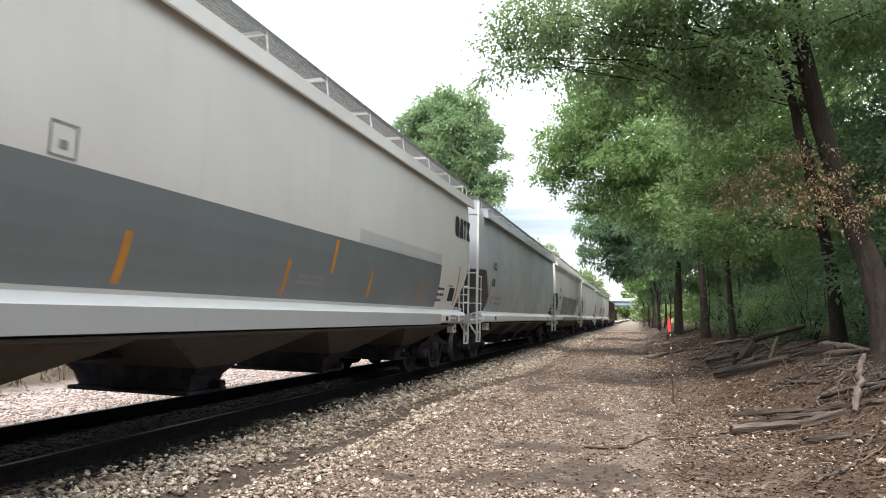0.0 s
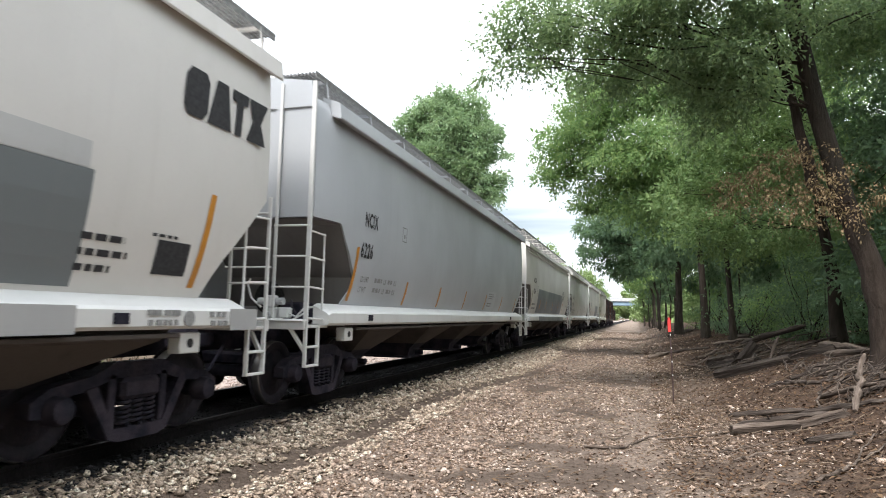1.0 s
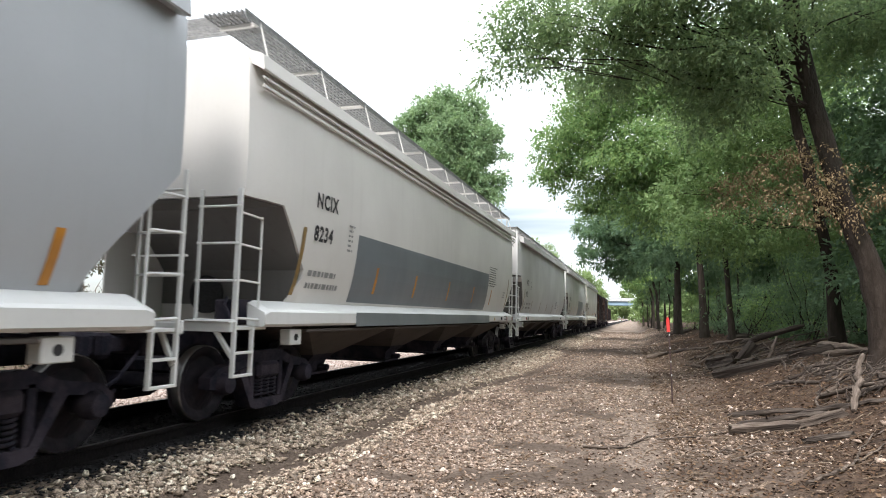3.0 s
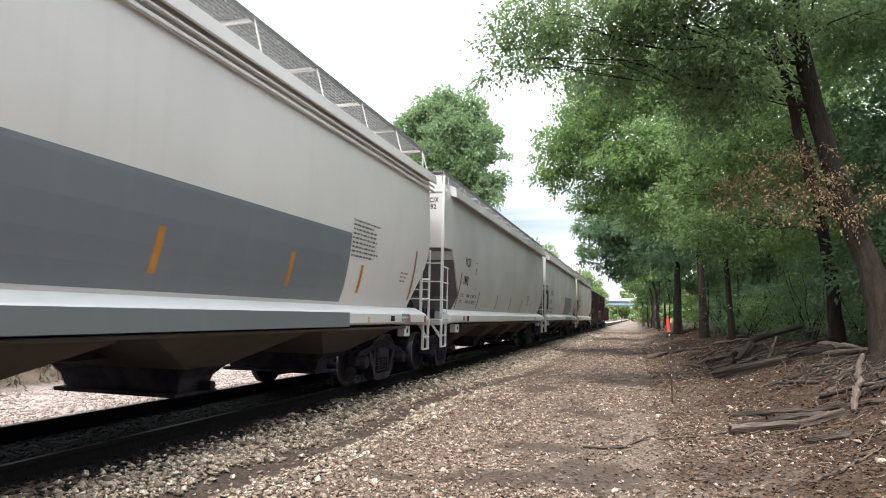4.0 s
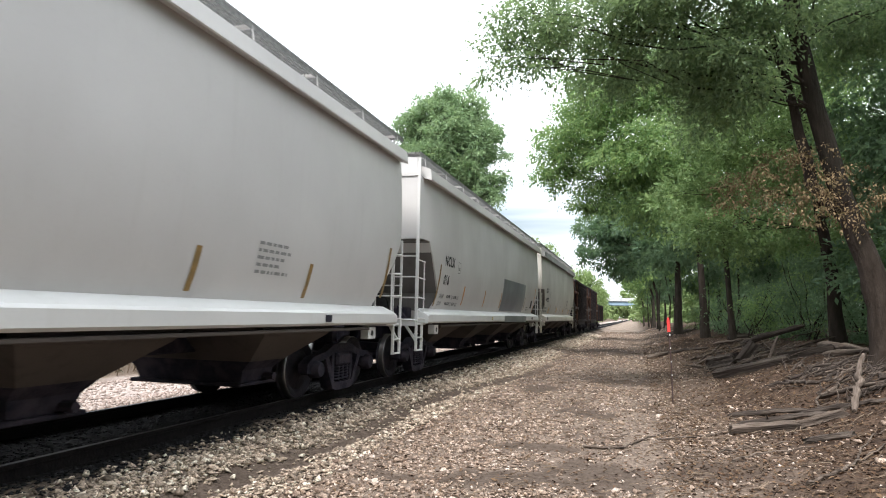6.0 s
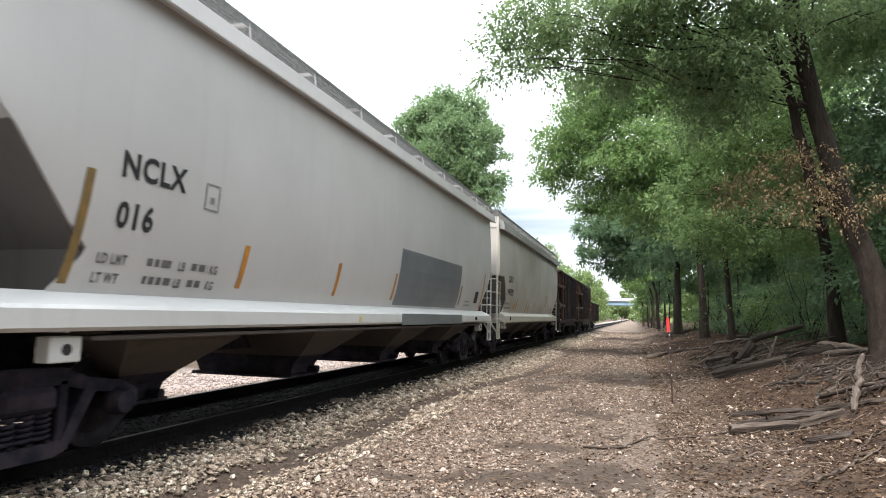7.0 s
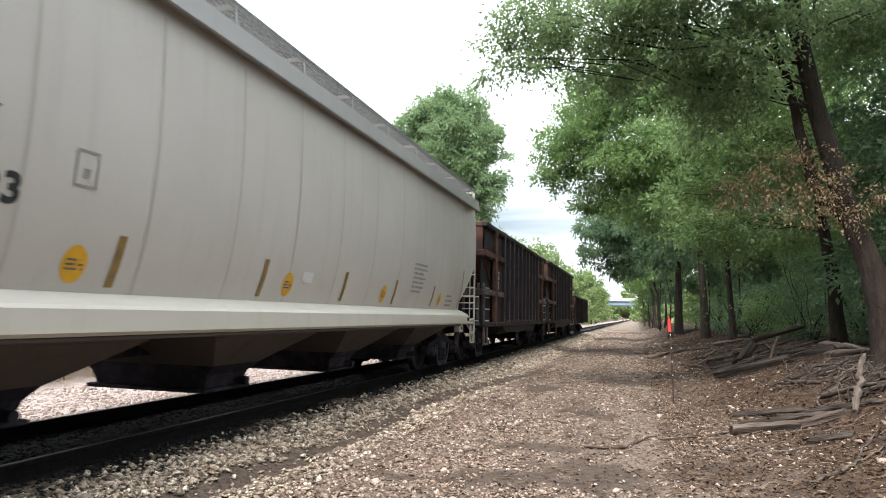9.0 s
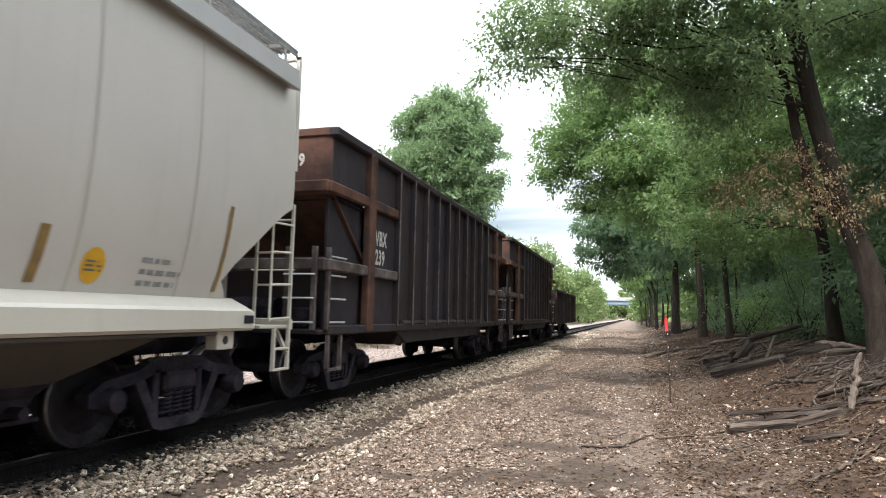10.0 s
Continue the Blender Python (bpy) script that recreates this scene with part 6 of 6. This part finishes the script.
def beam(label, p0, p1, w, h, mat, roll=0.0, z0=0.0, z1=0.0, seed=1, wear=0.12):
    """A squared timber with worn, splintered faces; p0 and p1 lie on the ground, z0 and z1 raise its ends."""
    rng = random.Random(seed)
    a = Vector((*p0, float(ground_z(*p0)) + h / 2 + z0))
    b = Vector((*p1, float(ground_z(*p1)) + h / 2 + z1))
    n = (b - a).length
    rim = [(-1, -0.7), (-0.75, -1), (0.1, -1), (0.7, -1), (1, -0.65), (1, 0.1), (1, 0.7), (0.7, 1), (0.0, 1), (-0.7, 1), (-1, 0.6), (-1, 0)]
    lean = [(rng.uniform(-1, 1) * wear, rng.uniform(-1, 1) * wear) for q in rim]
    rings = []
    for k in range(11):
        x = (k / 10 - 0.5) * n
        rings.append([(x + (rng.uniform(-0.05, 0.05) if k in (0, 10) else 0), w / 2 * (p + u + rng.uniform(-1, 1) * wear * 0.6), h / 2 * (q + v + rng.uniform(-1, 1) * wear * 0.6))
                      for (p, q), (u, v) in zip(rim, lean)])
    ob = new("old_tie", Shape().loft(rings).mesh("old_tie", mat, 35))
    ob.matrix_basis = Matrix.Translation((a + b) / 2) @ (b - a).normalized().to_track_quat("X", "Z").to_matrix().to_4x4() @ pose(0, 0, 0, roll)
    return tagged(ob, label, "log")


def debris():
    beam("dark rotten squared timber lying on the bank", (1.83, 16.95), (3.3, 16.2), 0.24, 0.2, M_DARKWOOD, 4, -0.03, 0.0, 2)
    beam("dark upended timber stub beside a fallen beam", (2.55, 18.2), (2.95, 18.4), 0.2, 0.22, M_DARKWOOD, 10, 0.05, 0.38, 3)
    beam("short rotten timber block half sunk in the bank", (1.95, 19.3), (2.55, 18.7), 0.3, 0.34, M_DARKWOOD, -6, -0.03, 0.0, 4, 0.25)
    beam("broken dark timber behind the fallen beam", (3.3, 17.1), (4.35, 16.8), 0.2, 0.2, M_DARKWOOD, 12, 0.02, 0.02, 5, 0.2)
    beam("pale split timber slab on the bank", (1.20, 9.42), (2.06, 9.68), 0.13, 0.12, M_DEADWOOD, 8, -0.01, 0.0, 6, 0.3)
    beam("weathered grey split timber slab on the bank", (1.95, 9.72), (2.62, 9.6), 0.11, 0.09, M_DEADWOOD, -5, 0.0, -0.01, 7, 0.35)
    beam("dark sunken timber slab near the gravel edge", (1.86, 8.42), (2.35, 8.45), 0.1, 0.07, M_DARKWOOD, 3, -0.01, -0.01, 8, 0.3)
    log("pale split stick leaning on a timber", (2.98, 16.75, 0.05), (3.3, 17.3, 0.62), 0.05, M_DEADWOOD, 3)
    log("dark splintered log under a pale slab", (1.3, 9.85), (2.5, 10.0), 0.05, M_DARKWOOD, 6)
    log("long dark fallen stem on the bank", (1.37, 11.02), (2.35, 10.4), 0.05, M_DARKWOOD, 8)
    log("long dark fallen stem on the bank", (2.2, 10.3), (3.3, 9.3), 0.045, M_DARKWOOD, 18)
    log("pale barkless root at the tree foot", (4.35, 17.9, 0.15), (4.72, 15.5, 0.12), 0.11, M_DEADWOOD, 9)
    log("pale barkless root at the tree foot", (3.9, 15.8, 0.2), (4.9, 15.2, 0.18), 0.08, M_DEADWOOD, 10)
    log("thick pale broken branch propped on roots", (2.69, 9.56, 0.03), (3.28, 11.1, 0.42), 0.055, M_DEADWOOD, 12)
    log("pinkish splintered branch in the tangle", (2.62, 11.0, 0.1), (3.15, 10.2, 0.16), 0.045, M_DEADWOOD, 19)
    log("long reddish fallen log at the edge of the woods", (3.6, 28.6), (7.4, 29.4), 0.15, M_DARKWOOD, 13)
    log("dark broken log leaning across low growth at the wood edge", (3.3, 23.2, 0.1), (5.1, 22.6, 0.55), 0.12, M_DARKWOOD, 14)
    log("fallen dark log at the edge of the woods", (4.1, 26.5), (7.0, 25.5), 0.11, M_DARKWOOD, 24)
    log("weathered log along the road edge", (0.42, 26.7), (1.25, 28.1), 0.11, M_DEADWOOD, 15)
    log("dark log along the road edge", (1.2, 28.3), (2.6, 26.0), 0.08, M_DARKWOOD, 16)
    log("pale stem lying above the road edge", (2.9, 27.4), (4.1, 25.9), 0.08, M_DEADWOOD, 22)
    log("pale stem lying above the road edge", (1.8, 23.0), (3.5, 22.3), 0.06, M_DEADWOOD, 23)
    log("dark log along the road edge", (1.8, 41), (4.6, 48), 0.12, M_DARKWOOD, 17)
    for i, pts in enumerate((((-0.64, 8.2), (-0.18, 8.38), (0.24, 9.24), (0.52, 10.06)), ((1.45, 6.54), (1.74, 6.72), (2.03, 7.22), (2.36, 7.5), (2.9, 7.9)), ((2.03, 7.22), (2.17, 7.56), (2.59, 8.2)), ((0.25, 8.9), (0.9, 9.35), (1.2, 9.5)),
                             ((-0.3, 8.1), (-0.45, 8.7), (-0.1, 9.3)), ((0.9, 8.3), (1.3, 8.6), (1.75, 8.5)), ((1.0, 7.8), (1.35, 8.1), (1.9, 8.15)))):
        fine = []
        for a, b in zip(pts, pts[1:]):
            for k in range(4):
                x, y = a[0] + (b[0] - a[0]) * k / 4, a[1] + (b[1] - a[1]) * k / 4
                fine.append((x, y, float(ground_z(x, y)) + 0.025 + 0.02 * math.sin(3 * k + i)))
        fine.append((*pts[-1], float(ground_z(*pts[-1])) + 0.03))
        ob = new("stick", Shape().tube(fine, 0.019 if i < 2 else 0.012, 6, r1=0.007).mesh("stick", M_DEADWOOD, 60))
        tagged(ob, "thin pale fallen branch lying on the gravel", "stick", group="fallen branches")
    # the tangle of roots and branches under the leaning tree
    rng = random.Random(31)
    for i in range(190):
        x, y = rng.uniform(2.45, 4.4), rng.uniform(9.9, 15.0)
        if x < 2.3 + (y - 10.2) * 0.12:
            x += 0.6
        a = rng.gauss(0.7, 0.7)
        n = rng.uniform(0.3, 1.3)
        x1, y1 = x + n * math.cos(a), y + n * math.sin(a)
        z, z1 = float(ground_z(x, y)) + rng.uniform(0.0, 0.10), float(ground_z(x1, y1)) + rng.uniform(0.02, 0.36)
        r = rng.choice((0.006, 0.008, 0.008, 0.010, 0.013, 0.016, 0.02, 0.034))
        p = bent((x, y, z), (x1, y1, z1), rng, 0.10, 6)
        ob = new("branch", Shape().tube(p, r, 7, r1=r * 0.4).mesh("branch", rng.choice((M_DEADWOOD, M_DARKWOOD, M_DARKWOOD)), 60))
        tagged(ob, "dead grey branch in a tangle of roots on the bank", "branch", group="tangle of dead branches")
    for i in range(60):
        x, y = rng.uniform(1.7, 4.0), rng.uniform(16.5, 23)
        a, n = rng.uniform(-0.8, 2.0), rng.uniform(0.6, 1.7)
        x1, y1 = x + n * math.cos(a), y + n * math.sin(a)
        r = rng.choice((0.015, 0.02, 0.03, 0.045))
        p = bent((x, y, float(ground_z(x, y)) + 0.02), (x1, y1, float(ground_z(x1, y1)) + rng.uniform(0.03, 0.4)), rng, 0.08, 5)
        ob = new("branch", Shape().tube(p, r, 7, r1=r * 0.4).mesh("branch", rng.choice((M_DEADWOOD, M_DEADWOOD, M_DARKWOOD)), 60))
        tagged(ob, "dead branch among rotten timbers on the bank", "branch", group="tangle of dead branches")
    # twigs and litter too many to count
    tw = Shape()
    for i in range(1900):
        y = 4.5 + 26 * rng.random() ** 1.6
        x = rng.uniform(0.2, 4.8) if i % 4 else rng.uniform(-1.8, 1.0)
        a, n = rng.gauss(0.0, 0.45) if i % 3 else rng.uniform(0, 3.1), rng.uniform(0.05, 0.18 + 0.012 * y)
        x1, y1 = x + n * math.cos(a), y + n * math.sin(a)
        xm, ym = (x + x1) / 2 + rng.uniform(-0.04, 0.04), (y + y1) / 2 + rng.uniform(-0.04, 0.04)
        tw.tube([(x, y, float(ground_z(x, y)) + 0.012), (xm, ym, float(ground_z(xm, ym)) + 0.03), (x1, y1, float(ground_z(x1, y1)) + rng.uniform(0.01, 0.06))], rng.uniform(0.002, 0.007), 4)
    tagged(new("twigs", tw.mesh("twigs", M_TWIG)), "scattered dry twigs on the bank and road edge", "twigs", kind="stuff")
    g = np.random.default_rng(12)
    n = 42000
    y = 4 + 34 * g.random(n) ** 1.9
    x = np.where(g.random(n) < 0.88, g.uniform(0.3, 6.5, n), g.uniform(-3.0, 1.0, n))
    s = g.uniform(0.010, 0.030, n) * (1 + 0.02 * y)
    a = g.uniform(0, math.tau, n)
    d = np.stack([np.cos(a), np.sin(a), g.normal(0, 0.3, n)], -1)
    e = np.stack([-np.sin(a), np.cos(a), g.normal(0, 0.3, n)], -1)
    c = np.stack([x, y, ground_z(x, y) + 0.012], -1)
    s = s[:, None]
    v = np.stack([c - d * s, c + e * s * 0.5 + [0, 0, 0.01], c + d * s, c - e * s * 0.5 + [0, 0, 0.006]], 1).reshape(-1, 3)
    f = (np.array([(0, 1, 2), (0, 2, 3)])[None] + 4 * np.arange(n)[:, None, None]).reshape(-1, 3)
    tagged(new("leaf_litter", quick_mesh("leaf_litter", v, f, M_LITTER)), "dry brown fallen leaves and wood chips", "leaf litter", kind="stuff")


debris()


def motions():
    turn = SPEED / WHEEL_R
    for car in [o for o in scene.objects if o.parent is None and o.get("group") == "train"]:
        y0 = car.location.y
        walk(car, [(t, pose(TRACK_X, y0 - SPEED * t, 0)) for t in (0.0, 2.5, 5.0, 7.5, 10.0)])
    steps = [i * 2 / 30 for i in range(151)]
    for ax, y in WHEELSETS:
        walk(ax, [(t, Matrix.Translation((0, y, WHEEL_R)) @ Matrix.Rotation(turn * t, 4, "X")) for t in steps])


motions()
